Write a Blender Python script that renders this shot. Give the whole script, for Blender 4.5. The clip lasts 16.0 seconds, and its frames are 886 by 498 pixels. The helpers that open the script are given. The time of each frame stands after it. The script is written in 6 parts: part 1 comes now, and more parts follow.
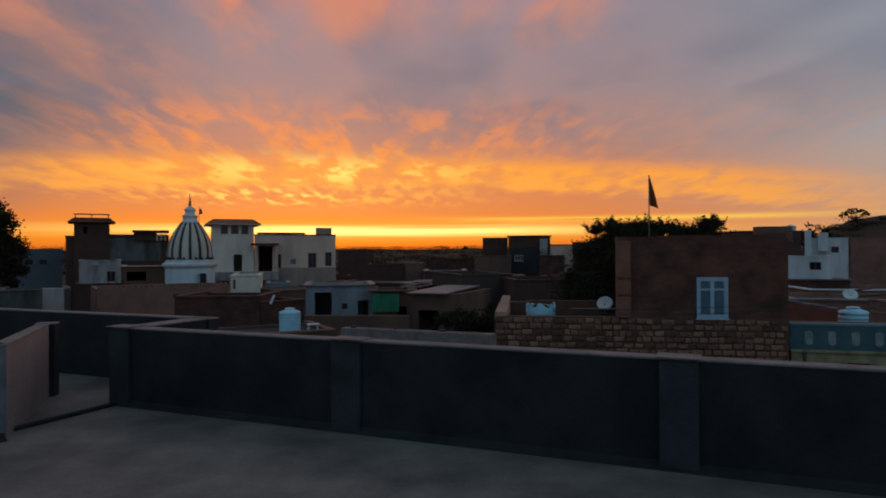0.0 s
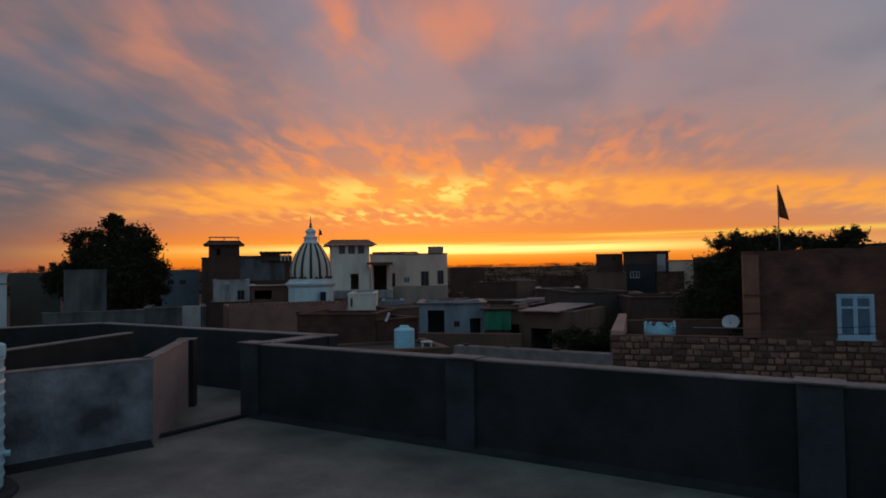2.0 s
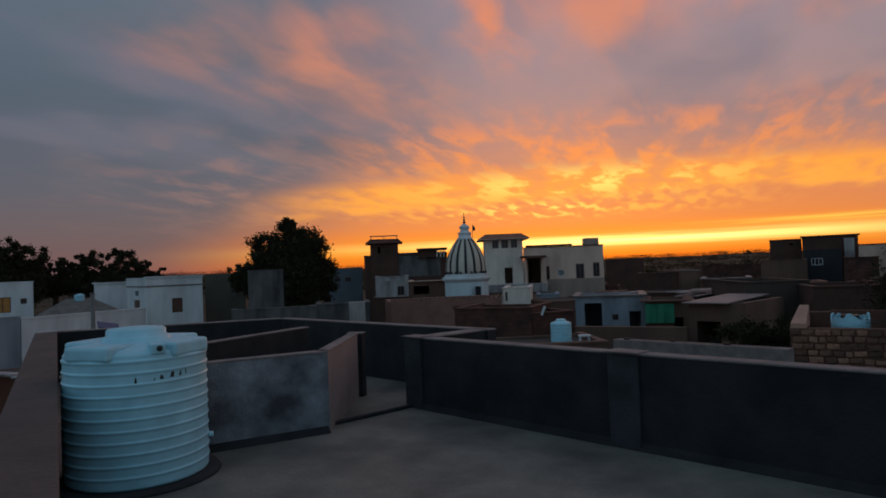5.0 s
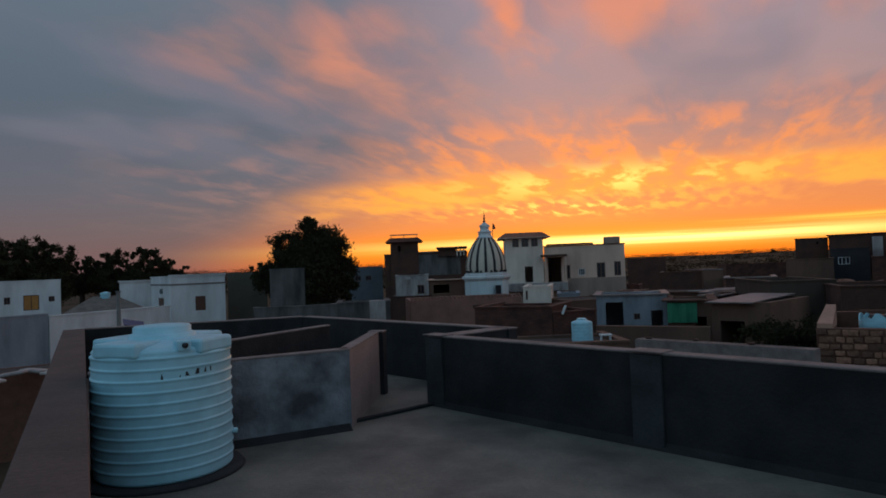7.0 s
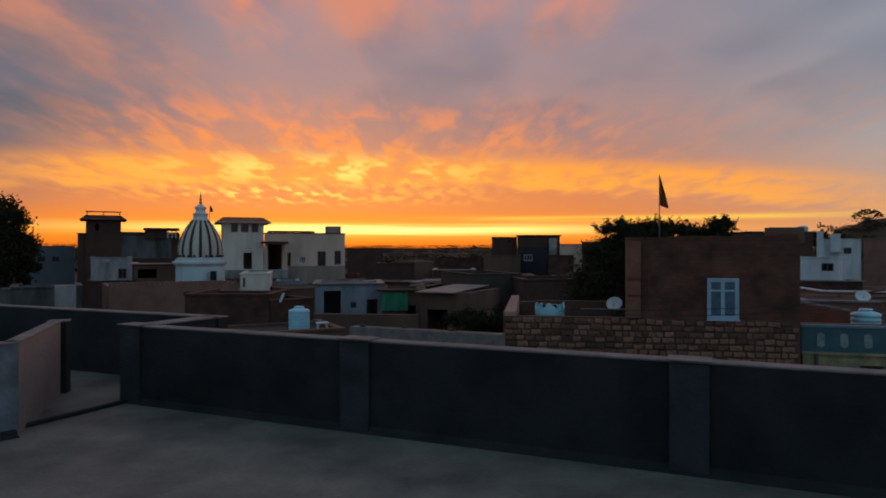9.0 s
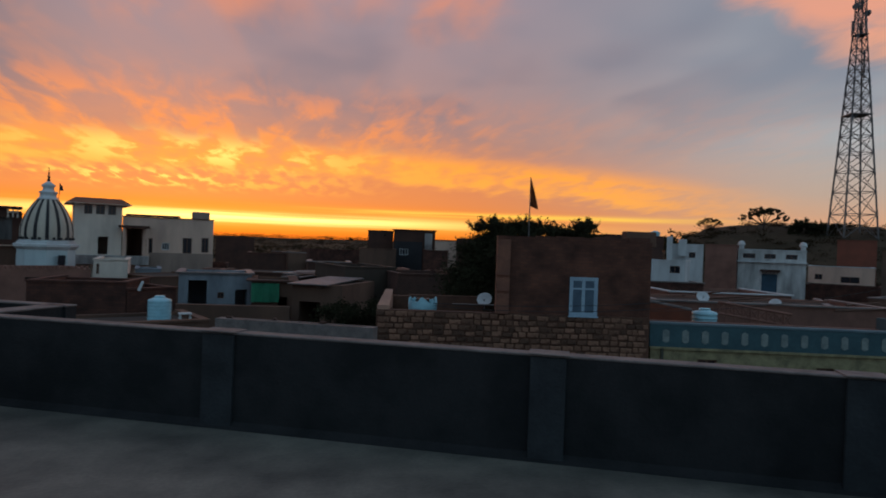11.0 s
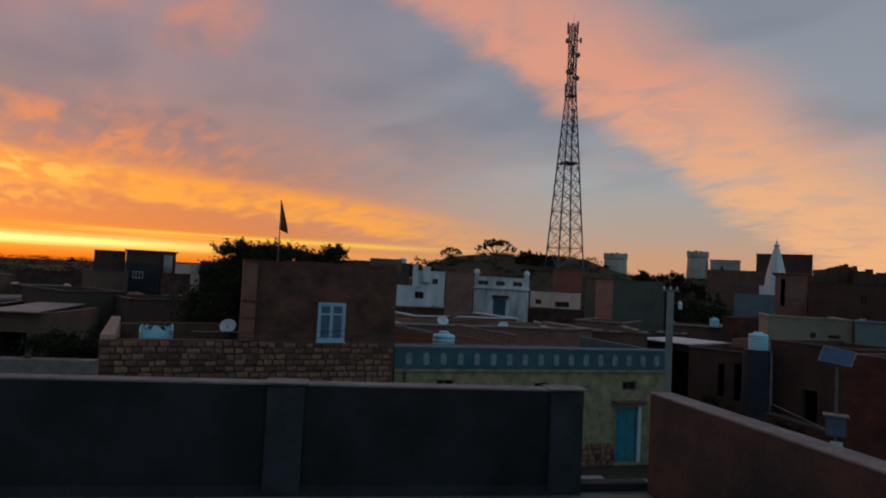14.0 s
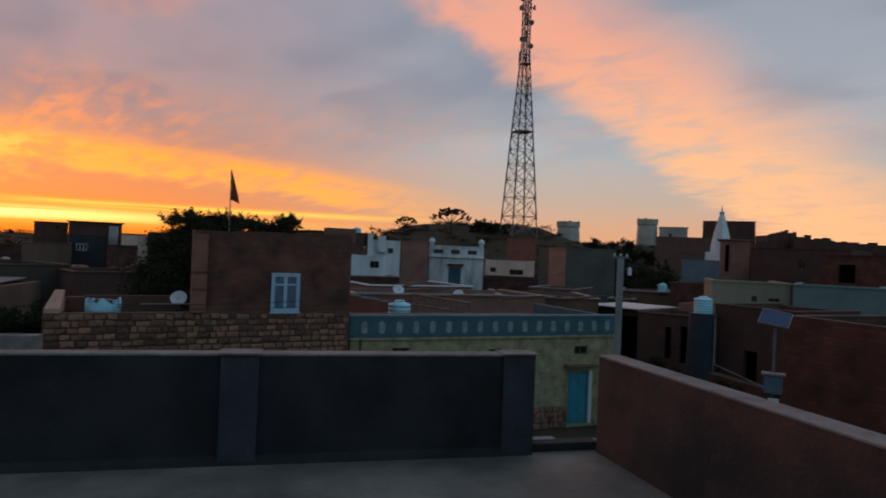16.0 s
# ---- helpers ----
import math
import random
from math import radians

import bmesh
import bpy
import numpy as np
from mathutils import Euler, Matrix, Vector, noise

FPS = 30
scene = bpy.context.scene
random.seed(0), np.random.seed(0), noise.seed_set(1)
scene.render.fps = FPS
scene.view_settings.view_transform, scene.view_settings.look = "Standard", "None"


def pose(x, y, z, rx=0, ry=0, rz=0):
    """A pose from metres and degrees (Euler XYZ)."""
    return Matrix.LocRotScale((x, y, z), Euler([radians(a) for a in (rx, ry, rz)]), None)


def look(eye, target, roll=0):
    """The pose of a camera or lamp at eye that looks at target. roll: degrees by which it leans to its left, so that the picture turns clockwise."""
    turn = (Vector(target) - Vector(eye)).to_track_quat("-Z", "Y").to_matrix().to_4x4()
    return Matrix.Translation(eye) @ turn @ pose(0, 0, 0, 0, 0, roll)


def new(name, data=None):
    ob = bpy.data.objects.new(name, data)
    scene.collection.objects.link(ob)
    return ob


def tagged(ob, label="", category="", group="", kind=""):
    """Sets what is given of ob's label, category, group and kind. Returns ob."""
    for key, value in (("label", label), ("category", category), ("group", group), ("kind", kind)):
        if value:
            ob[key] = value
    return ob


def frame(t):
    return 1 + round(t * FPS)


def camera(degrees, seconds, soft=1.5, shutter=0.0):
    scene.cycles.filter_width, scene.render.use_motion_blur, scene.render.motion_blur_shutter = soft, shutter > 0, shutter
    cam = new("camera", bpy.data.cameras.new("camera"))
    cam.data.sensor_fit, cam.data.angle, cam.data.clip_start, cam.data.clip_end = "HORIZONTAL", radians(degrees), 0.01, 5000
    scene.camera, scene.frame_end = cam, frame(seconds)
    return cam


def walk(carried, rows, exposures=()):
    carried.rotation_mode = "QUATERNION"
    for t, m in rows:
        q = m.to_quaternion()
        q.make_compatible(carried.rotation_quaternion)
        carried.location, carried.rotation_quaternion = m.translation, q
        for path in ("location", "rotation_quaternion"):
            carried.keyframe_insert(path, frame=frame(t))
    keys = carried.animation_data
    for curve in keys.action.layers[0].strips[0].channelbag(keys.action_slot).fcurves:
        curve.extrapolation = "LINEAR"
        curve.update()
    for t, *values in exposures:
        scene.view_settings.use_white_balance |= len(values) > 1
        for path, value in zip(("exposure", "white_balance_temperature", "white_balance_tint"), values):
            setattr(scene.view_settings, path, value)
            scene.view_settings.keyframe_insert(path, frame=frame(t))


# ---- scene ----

cam = camera(68.67, 16.0, soft=1.75, shutter=0.4)
ROWS = [
    (0.0, -0.000, 0.000, 1.650, -0.000, 0.187, 0.215),
    (0.5, -0.015, 0.021, 1.652, 3.240, 0.853, 0.458),
    (1.0, -0.008, 0.007, 1.655, 5.592, 1.447, 0.683),
    (1.5, -0.019, 0.018, 1.658, 7.160, 1.525, 0.592),
    (2.0, -0.015, -0.003, 1.657, 9.779, 1.829, 0.787),
    (2.5, -0.030, -0.002, 1.657, 10.420, 1.421, 0.525),
    (3.0, -0.040, 0.020, 1.655, 12.132, 0.583, 1.275),
    (3.5, -0.030, -0.010, 1.657, 15.615, 1.114, 1.451),
    (4.0, -0.039, -0.014, 1.659, 17.853, 0.671, 1.821),
    (4.2, -0.040, -0.016, 1.660, 19.600, 0.950, 1.900),
    (6.5, -0.044, -0.032, 1.666, 24.817, 1.712, 2.257),
    (7.0, -0.052, -0.034, 1.661, 25.014, 1.582, 2.146),
    (7.5, -0.043, -0.034, 1.663, 24.341, 1.315, 2.301),
    (8.0, -0.013, -0.019, 1.665, 12.737, 0.837, 0.916),
    (8.5, -0.004, 0.016, 1.660, 3.587, 0.311, 0.230),
    (9.0, -0.003, 0.008, 1.662, 0.799, 0.095, -0.087),
    (9.2, -0.002, 0.006, 1.662, -0.450, 0.095, -0.250),
    (11.3, 0.020, -0.014, 1.668, -11.750, -0.250, -2.300),
    (11.5, 0.021, -0.017, 1.669, -13.083, 0.027, -2.385),
    (12.0, 0.016, -0.061, 1.682, -18.633, 2.161, -2.711),
    (12.5, 0.028, -0.059, 1.688, -23.021, 4.756, -2.997),
    (13.0, 0.052, -0.041, 1.691, -25.710, 6.352, -2.477),
    (13.5, 0.065, -0.045, 1.684, -28.841, 6.310, -2.645),
    (14.0, 0.100, -0.025, 1.679, -31.771, 2.886, -2.872),
    (14.5, 0.100, -0.034, 1.676, -33.054, 1.120, -2.562),
    (15.0, 0.110, -0.030, 1.673, -33.058, 0.031, -2.501),
    (15.5, 0.105, -0.037, 1.674, -32.743, -0.138, -2.182),
    (16.0, 0.096, -0.054, 1.673, -35.710, 0.332, -2.305),
]
EXPOSURES = [(0.0, -0.26), (4.0, -0.26), (7.0, -0.05), (9.0, -0.16), (11.5, -0.10), (12.5, -0.10), (13.0, -0.26), (13.8, -0.30), (14.5, 0.02), (15.5, 0.02), (16.0, 0.10)]
walk(cam, [(t, pose(x, y, z, 90 + pitch, roll, yaw)) for t, x, y, z, yaw, pitch, roll in ROWS], EXPOSURES)


# ---- sky and light ----
def lin(r, g, b):
    """Linear colour from 0..255 display values."""
    def one(c):
        c /= 255
        return c / 12.92 if c <= 0.04045 else ((c + 0.055) / 1.055) ** 2.4
    return (one(r), one(g), one(b), 1.0)


SUN_AZ = -12.0
world = bpy.data.worlds.new("dusk_sky")
scene.world = world
world.use_nodes = True
W = world.node_tree
W.nodes.clear()


def wm(op, a, b=None, c=None, clamp=False):
    n = W.nodes.new("ShaderNodeMath")
    n.operation, n.use_clamp = op, clamp
    for i, v in enumerate((a, b, c)):
        if v is None:
            continue
        if isinstance(v, (int, float)):
            n.inputs[i].default_value = v
        else:
            W.links.new(v, n.inputs[i])
    return n.outputs[0]


def wstep(v, a, b, lo=0.0, hi=1.0):
    n = W.nodes.new("ShaderNodeMapRange")
    n.interpolation_type = "SMOOTHSTEP"
    W.links.new(v, n.inputs[0])
    for i, x in zip((1, 2, 3, 4), (a, b, lo, hi)):
        n.inputs[i].default_value = x
    return n.outputs[0]


def wgauss(v, centre, width):
    d = wm("DIVIDE", wm("SUBTRACT", v, centre), width)
    return wm("EXPONENT", wm("MULTIPLY", wm("MULTIPLY", d, d), -1.0))


def wramp(v, lo, hi, stops):
    t = wstep(v, lo, hi)
    t.node.interpolation_type = "LINEAR"
    n = W.nodes.new("ShaderNodeValToRGB")
    while len(n.color_ramp.elements) < len(stops):
        n.color_ramp.elements.new(0.5)
    for e, (p, c) in zip(n.color_ramp.elements, stops):
        e.position, e.color = (p - lo) / (hi - lo), lin(*c)
    W.links.new(t, n.inputs[0])
    return n.outputs[0]


def wmix(f, a, b, mode="MIX"):
    n = W.nodes.new("ShaderNodeMix")
    n.data_type, n.blend_type = "RGBA", mode
    for i, v in ((0, f), (6, a), (7, b)):
        if isinstance(v, (int, float, tuple)):
            n.inputs[i].default_value = v
        else:
            W.links.new(v, n.inputs[i])
    return n.outputs[2]


def wnoise(vec, sx, sy, sz, detail=4.0, rough=0.55, shift=0.0, distort=0.0):
    m = W.nodes.new("ShaderNodeMapping")
    W.links.new(vec, m.inputs[0])
    m.inputs[1].default_value = (shift, shift * 0.7, shift * 0.3)
    m.inputs[3].default_value = (sx, sy, sz)
    n = W.nodes.new("ShaderNodeTexNoise")
    n.inputs["Scale"].default_value = 1.0
    n.inputs["Detail"].default_value = detail
    n.inputs["Roughness"].default_value = rough
    n.inputs["Distortion"].default_value = distort
    W.links.new(m.outputs[0], n.inputs["Vector"])
    return n.outputs["Fac"]


tc = W.nodes.new("ShaderNodeTexCoord")
sep = W.nodes.new("ShaderNodeSeparateXYZ")
W.links.new(tc.outputs["Generated"], sep.inputs[0])
dx, dy, dz = sep.outputs
AZ = wm("MULTIPLY", wm("ARCTAN2", dx, dy), 57.29578)
EL = wm("MULTIPLY", wm("ARCSINE", dz), 57.29578)
# the cloud deck: a level layer seen in perspective
up = wm("ADD", wm("MAXIMUM", dz, 0.0), 0.13)
comb = W.nodes.new("ShaderNodeCombineXYZ")
W.links.new(wm("DIVIDE", dx, up), comb.inputs[0])
W.links.new(wm("DIVIDE", dy, up), comb.inputs[1])
DECK = comb.outputs[0]

left = wramp(EL, 0, 90, [(0, (106, 82, 88)), (2.5, (98, 82, 92)), (7, (84, 86, 102)), (14, (78, 90, 106)), (25, (94, 108, 122)), (50, (120, 132, 150)), (90, (120, 136, 156))])
right = wramp(EL, 0, 90, [(0, (212, 150, 108)), (2.5, (202, 154, 124)), (5, (178, 158, 146)), (9, (158, 163, 168)), (15, (146, 152, 162)), (24, (134, 142, 154)), (50, (126, 138, 156)), (90, (120, 136, 156))])
west = wramp(EL, 0, 90, [(0, (226, 104, 30)), (1.6, (246, 150, 44)), (2.6, (238, 130, 50)), (3.6, (222, 128, 72)), (6, (212, 124, 82)), (9, (180, 124, 108)), (13, (162, 130, 130)), (18, (152, 133, 141)), (24, (150, 136, 148)), (50, (120, 130, 148)), (90, (120, 136, 156))])
base = wmix(wstep(AZ, -20, 42), left, right)
east = wramp(EL, 0, 90, [(0, (150, 152, 162)), (8, (128, 160, 178)), (40, (112, 154, 178)), (90, (112, 142, 164))])
base = wmix(wstep(dy, 0.25, -0.35), base, east)
# the warm west narrows towards the left as it rises
west_l = wstep(wm("SUBTRACT", AZ, wm("MULTIPLY", wm("MINIMUM", EL, 11.0), 1.5)), -53, -32)
base = wmix(wm("MULTIPLY", west_l, wstep(AZ, 6, 44, 1.0, 0.0)), base, west)

# rolled deck: streaks of cloud running away towards a bearing a little right of the sunset
rot = W.nodes.new("ShaderNodeVectorRotate")
rot.rotation_type = "Z_AXIS"
W.links.new(DECK, rot.inputs["Vector"])
rot.inputs["Angle"].default_value = radians(-4)
ROLL = rot.outputs[0]
n_big = wnoise(DECK, 1.1, 0.8, 1, 3, 0.5, 3.1)
n_puff = wnoise(DECK, 6.4, 3.3, 1, 4, 0.48, 1.7, 0.25)
n_scale = wnoise(DECK, 11.0, 4.6, 1, 3, 0.45, 6.4, 0.2)
n_streak = wnoise(ROLL, 6.0, 1.9, 1, 4, 0.5, 8.3, 0.5)
n_wisp = wnoise(ROLL, 9.0, 4.0, 1, 3, 0.5, 4.9, 0.4)
n_fluff = wnoise(ROLL, 4.6, 2.6, 1, 3, 0.5, 11.3, 0.3)
n_soft = wnoise(DECK, 1.8, 1.3, 1, 2.5, 0.45, 5.2, 0.2)
n_edge = wnoise(DECK, 5.0, 3.6, 1, 5, 0.55, 14.2, 0.5)

# grey-violet unlit cloud between the lit streaks
grey_m = wm("MULTIPLY", wstep(n_soft, 0.42, 0.62), wm("MULTIPLY", wstep(EL, 6, 13), wstep(AZ, 12, 40, 0.55, 0.3)))
base = wmix(grey_m, base, lin(110, 108, 124))
slate = wm("MULTIPLY", wstep(n_big, 0.44, 0.62), wm("MULTIPLY", wstep(EL, 7, 14), wm("MULTIPLY", wstep(AZ, 0, 20), wstep(AZ, 40, 62, 1.0, 0.0))))
base = wmix(wm("MULTIPLY", slate, 0.5), base, lin(112, 122, 140))
# faint warm wisps over the left
wisps = wm("MULTIPLY", wstep(n_fluff, 0.42, 0.74), wm("MULTIPLY", wgauss(EL, 8.0, 4.0), wm("MULTIPLY", wstep(AZ, -58, -40), wstep(AZ, -34, -20, 1.0, 0.0))))
base = wmix(wm("MULTIPLY", wisps, 0.45), base, lin(176, 124, 112))

# lit low band, its fan of streaks above, and the high blobs
da = wm("ADD", AZ, 8.0)
mid = wm("SUBTRACT", 7.2, wm("MULTIPLY", wm("MULTIPLY", da, da), 0.0016))
e1 = wm("ADD", wm("SUBTRACT", EL, mid), wm("MULTIPLY", wm("SUBTRACT", n_puff, 0.5), 1.6))
band = wm("MULTIPLY", wm("MULTIPLY", wstep(e1, -2.0, -0.9), wstep(e1, 0.3, 1.9, 1.0, 0.0)), wm("MULTIPLY", wstep(AZ, -43, -27), wstep(AZ, 20, 42, 1.0, 0.0)))
scales = wm("MULTIPLY", wm("MULTIPLY", wstep(EL, 3.6, 4.6), wstep(EL, 5.4, 6.6, 1.0, 0.0)), wm("MULTIPLY", wstep(AZ, -34, -22), wstep(AZ, -4, 8, 1.0, 0.0)))
fan = wm("MULTIPLY", wm("MULTIPLY", wstep(AZ, -37, -20), wstep(AZ, -4, 26, 1.0, 0.12)), wgauss(EL, 9.8, 3.0))
AZ2 = wm("ADD", AZ, wm("ADD", wm("MULTIPLY", wm("SUBTRACT", n_soft, 0.5), 10.0), wm("MULTIPLY", wm("SUBTRACT", n_wisp, 0.5), 6.0)))
EL2 = wm("ADD", EL, wm("ADD", wm("MULTIPLY", wm("SUBTRACT", n_big, 0.5), 5.0), wm("MULTIPLY", wm("SUBTRACT", n_streak, 0.5), 5.0)))
spots = None
for az_, el_, w_, h_, k_ in ((-18.8, 21.5, 2.4, 3.8, 1.0), (-8.5, 21.5, 5.8, 3.8, 0.85), (-6, 21.5, 3.0, 3.0, 0.8), (9.5, 20.2, 3.2, 2.4, 0.75), (2.5, 21.0, 3.0, 1.8, 0.4), (-33, 19.0, 6.0, 3.2, 0.75), (-28, 16.5, 5.0, 2.6, 0.6), (-42, 19.5, 6.0, 2.6, 0.4), (17, 28, 8.0, 3.0, 0.45)):
    g_ = wm("MULTIPLY", wm("MULTIPLY", wgauss(AZ2, az_, w_), wgauss(EL2, el_, h_)), k_)
    spots = g_ if spots is None else wm("MAXIMUM", spots, g_)
high = wm("MAXIMUM", spots, wm("MULTIPLY", wstep(EL, 25, 34), wm("MULTIPLY", wstep(dy, 0.0, 0.5), 0.5)))
dd = wm("SUBTRACT", AZ, 37.0)
line = wm("SUBTRACT", wm("SUBTRACT", 18.2, wm("MULTIPLY", dd, 0.52)), wm("MULTIPLY", wm("MULTIPLY", dd, dd), 0.005))
e2 = wm("SUBTRACT", EL, line)
e2 = wm("ADD", e2, wm("ADD", wm("MULTIPLY", wm("SUBTRACT", n_edge, 0.5), 5.0), wm("MULTIPLY", wm("SUBTRACT", n_soft, 0.5), 5.0)))
diag = wm("MULTIPLY", wm("MULTIPLY", wstep(e2, -1.4, 2.6), wstep(e2, 5.0, 15.0, 1.0, 0.0)), wm("MULTIPLY", wstep(AZ, 10, 26), wstep(AZ, 72, 86, 1.0, 0.0)))

lit_west = wramp(EL, 0, 40, [(0, (255, 180, 70)), (5, (255, 164, 64)), (7, (255, 158, 52)), (9, (248, 142, 64)), (12, (237, 138, 84)), (16, (220, 136, 98)), (21, (226, 136, 98)), (30, (200, 130, 112)), (40, (170, 130, 130))])
lit_east = wramp(EL, 0, 40, [(0, (250, 186, 136)), (8, (244, 178, 126)), (13, (238, 166, 126)), (18, (234, 156, 124)), (25, (222, 150, 128)), (40, (170, 140, 140))])

c_fan = wm("MULTIPLY", fan, wm("MULTIPLY", wstep(n_streak, 0.38, 0.62, 0.15, 1.0), wstep(n_wisp, 0.34, 0.60, 0.35, 1.0)))
c_high = wm("MULTIPLY", high, wstep(n_fluff, 0.32, 0.58, 0.3, 1.0))
c_band = wm("MULTIPLY", band, wstep(n_puff, 0.30, 0.62, 0.40, 1.0))
c_scale = wm("MULTIPLY", scales, wstep(n_scale, 0.40, 0.66))
c_diag = wm("MULTIPLY", diag, wstep(n_edge, 0.28, 0.55, 0.6, 1.0))
sky = wmix(wm("MULTIPLY", c_high, 0.92), base, lit_west)
sky = wmix(wm("MULTIPLY", c_fan, 0.92), sky, lit_west)
sky = wmix(c_band, sky, lit_west)
sky = wmix(wm("MULTIPLY", c_scale, 0.75), sky, lin(255, 170, 70))
sky = wmix(wm("MULTIPLY", c_diag, 0.86), sky, lit_east)
# brightest puffs and the strip of clear sky low over the set sun
puff = wm("MULTIPLY", wm("MULTIPLY", wgauss(EL, 6.9, 1.1), wgauss(AZ, -11, 11)), wstep(n_puff, 0.47, 0.62))
puff = wm("MAXIMUM", puff, wm("MULTIPLY", wm("MULTIPLY", wgauss(EL, 4.7, 0.6), wgauss(AZ, -15, 6)), wstep(n_scale, 0.50, 0.64)))
sky = wmix(wm("MULTIPLY", puff, 0.95), sky, lin(255, 230, 116))
n_strip = wnoise(tc.outputs["Generated"], 2.2, 2.2, 120, 3, 0.55, 2.0)
strip = wm("MULTIPLY", wm("MULTIPLY", wgauss(EL, 1.80, 0.48), wgauss(AZ, -7, 18)), wstep(n_strip, 0.34, 0.52, 0.35, 1.0))
sky = wmix(strip, sky, (1.9, 1.36, 0.42, 1.0))
line2 = wm("MULTIPLY", wm("MULTIPLY", wgauss(EL, 2.75, 0.22), wm("MULTIPLY", wstep(AZ, -12, 4), wstep(AZ, 22, 40, 1.0, 0.0))), wstep(n_strip, 0.38, 0.54, 0.2, 0.9))
sky = wmix(line2, sky, lin(255, 204, 84))
sky = wmix(wstep(EL, -3.0, -0.5, 1.0, 0.0), sky, lin(70, 55, 45))

nishita = W.nodes.new("ShaderNodeTexSky")
nishita.sky_type, nishita.sun_disc = "NISHITA", False
nishita.sun_elevation, nishita.sun_rotation = radians(0.6), radians(SUN_AZ)
bg_clear, bg_cloud = W.nodes.new("ShaderNodeBackground"), W.nodes.new("ShaderNodeBackground")
W.links.new(nishita.outputs[0], bg_clear.inputs[0])
bg_clear.inputs[1].default_value = 0.028
W.links.new(sky, bg_cloud.inputs[0])
bg_cloud.inputs[1].default_value = 1.12
both, wout = W.nodes.new("ShaderNodeAddShader"), W.nodes.new("ShaderNodeOutputWorld")
W.links.new(bg_clear.outputs[0], both.inputs[0])
W.links.new(bg_cloud.outputs[0], both.inputs[1])
W.links.new(both.outputs[0], wout.inputs[0])

sun = bpy.data.lights.new("sun", "SUN")
sun.energy, sun.angle, sun.color = 0.12, radians(12), (1.0, 0.62, 0.36)
sun_ob = new("sun", sun)
sa = radians(SUN_AZ)
sun_ob.matrix_world = look((math.sin(sa) * 50, math.cos(sa) * 50, 4), (0, 0, 1))


# ---- materials ----
def mat(name, col, col2=None, rough=0.85, scale=2.0, bump=0.25, metal=0.0, grain=30.0, vary=0.0, streak=0.0, spec=0.5, det=6.0, con=0.18):
    """A procedural surface: two tones mixed by large stains and fine grain, with bump; vary: tone from piece to piece."""
    m = bpy.data.materials.new(name)
    m.use_nodes = True
    t = m.node_tree
    p = t.nodes["Principled BSDF"]
    p.inputs["Roughness"].default_value, p.inputs["Metallic"].default_value = rough, metal
    p.inputs["Specular IOR Level"].default_value = spec
    co = t.nodes.new("ShaderNodeTexCoord")
    col2 = col2 or tuple(c * 0.6 for c in col)
    big, fine = t.nodes.new("ShaderNodeTexNoise"), t.nodes.new("ShaderNodeTexNoise")
    mp = t.nodes.new("ShaderNodeMapping")
    mp.inputs[3].default_value = (1, 1, 0.25 if streak else 1)
    t.links.new(co.outputs["Object"], mp.inputs[0])
    t.links.new(mp.outputs[0], big.inputs["Vector"])
    t.links.new(co.outputs["Object"], fine.inputs["Vector"])
    big.inputs["Scale"].default_value, big.inputs["Detail"].default_value, big.inputs["Roughness"].default_value = scale, det, 0.62
    fine.inputs["Scale"].default_value, fine.inputs["Detail"].default_value = grain, 3
    ramp = t.nodes.new("ShaderNodeMapRange")
    ramp.inputs[1].default_value, ramp.inputs[2].default_value = 0.5 - con, 0.5 + con
    t.links.new(big.outputs["Fac"], ramp.inputs[0])
    mx = t.nodes.new("ShaderNodeMix")
    mx.data_type = "RGBA"
    mx.inputs[6].default_value, mx.inputs[7].default_value = (*col, 1), (*col2, 1)
    t.links.new(ramp.outputs[0], mx.inputs[0])
    hv = t.nodes.new("ShaderNodeHueSaturation")
    t.links.new(mx.outputs[2], hv.inputs["Color"])
    val = t.nodes.new("ShaderNodeMapRange")
    val.inputs[3].default_value, val.inputs[4].default_value = 0.75, 1.25
    t.links.new(fine.outputs["Fac"], val.inputs[0])
    if vary:
        oi = t.nodes.new("ShaderNodeObjectInfo")
        mr = t.nodes.new("ShaderNodeMapRange")
        mr.inputs[3].default_value, mr.inputs[4].default_value = 1 - vary, 1 + vary
        t.links.new(oi.outputs["Random"], mr.inputs[0])
        mu = t.nodes.new("ShaderNodeMath")
        mu.operation = "MULTIPLY"
        t.links.new(val.outputs[0], mu.inputs[0])
        t.links.new(mr.outputs[0], mu.inputs[1])
        t.links.new(mu.outputs[0], hv.inputs["Value"])
    else:
        t.links.new(val.outputs[0], hv.inputs["Value"])
    t.links.new(hv.outputs[0], p.inputs["Base Color"])
    if bump:
        ad = t.nodes.new("ShaderNodeMath")
        ad.operation = "ADD"
        t.links.new(big.outputs["Fac"], ad.inputs[0])
        t.links.new(fine.outputs["Fac"], ad.inputs[1])
        b = t.nodes.new("ShaderNodeBump")
        b.inputs["Strength"].default_value, b.inputs["Distance"].default_value = bump, 0.02
        t.links.new(ad.outputs[0], b.inputs["Height"])
        t.links.new(b.outputs[0], p.inputs["Normal"])
    return m


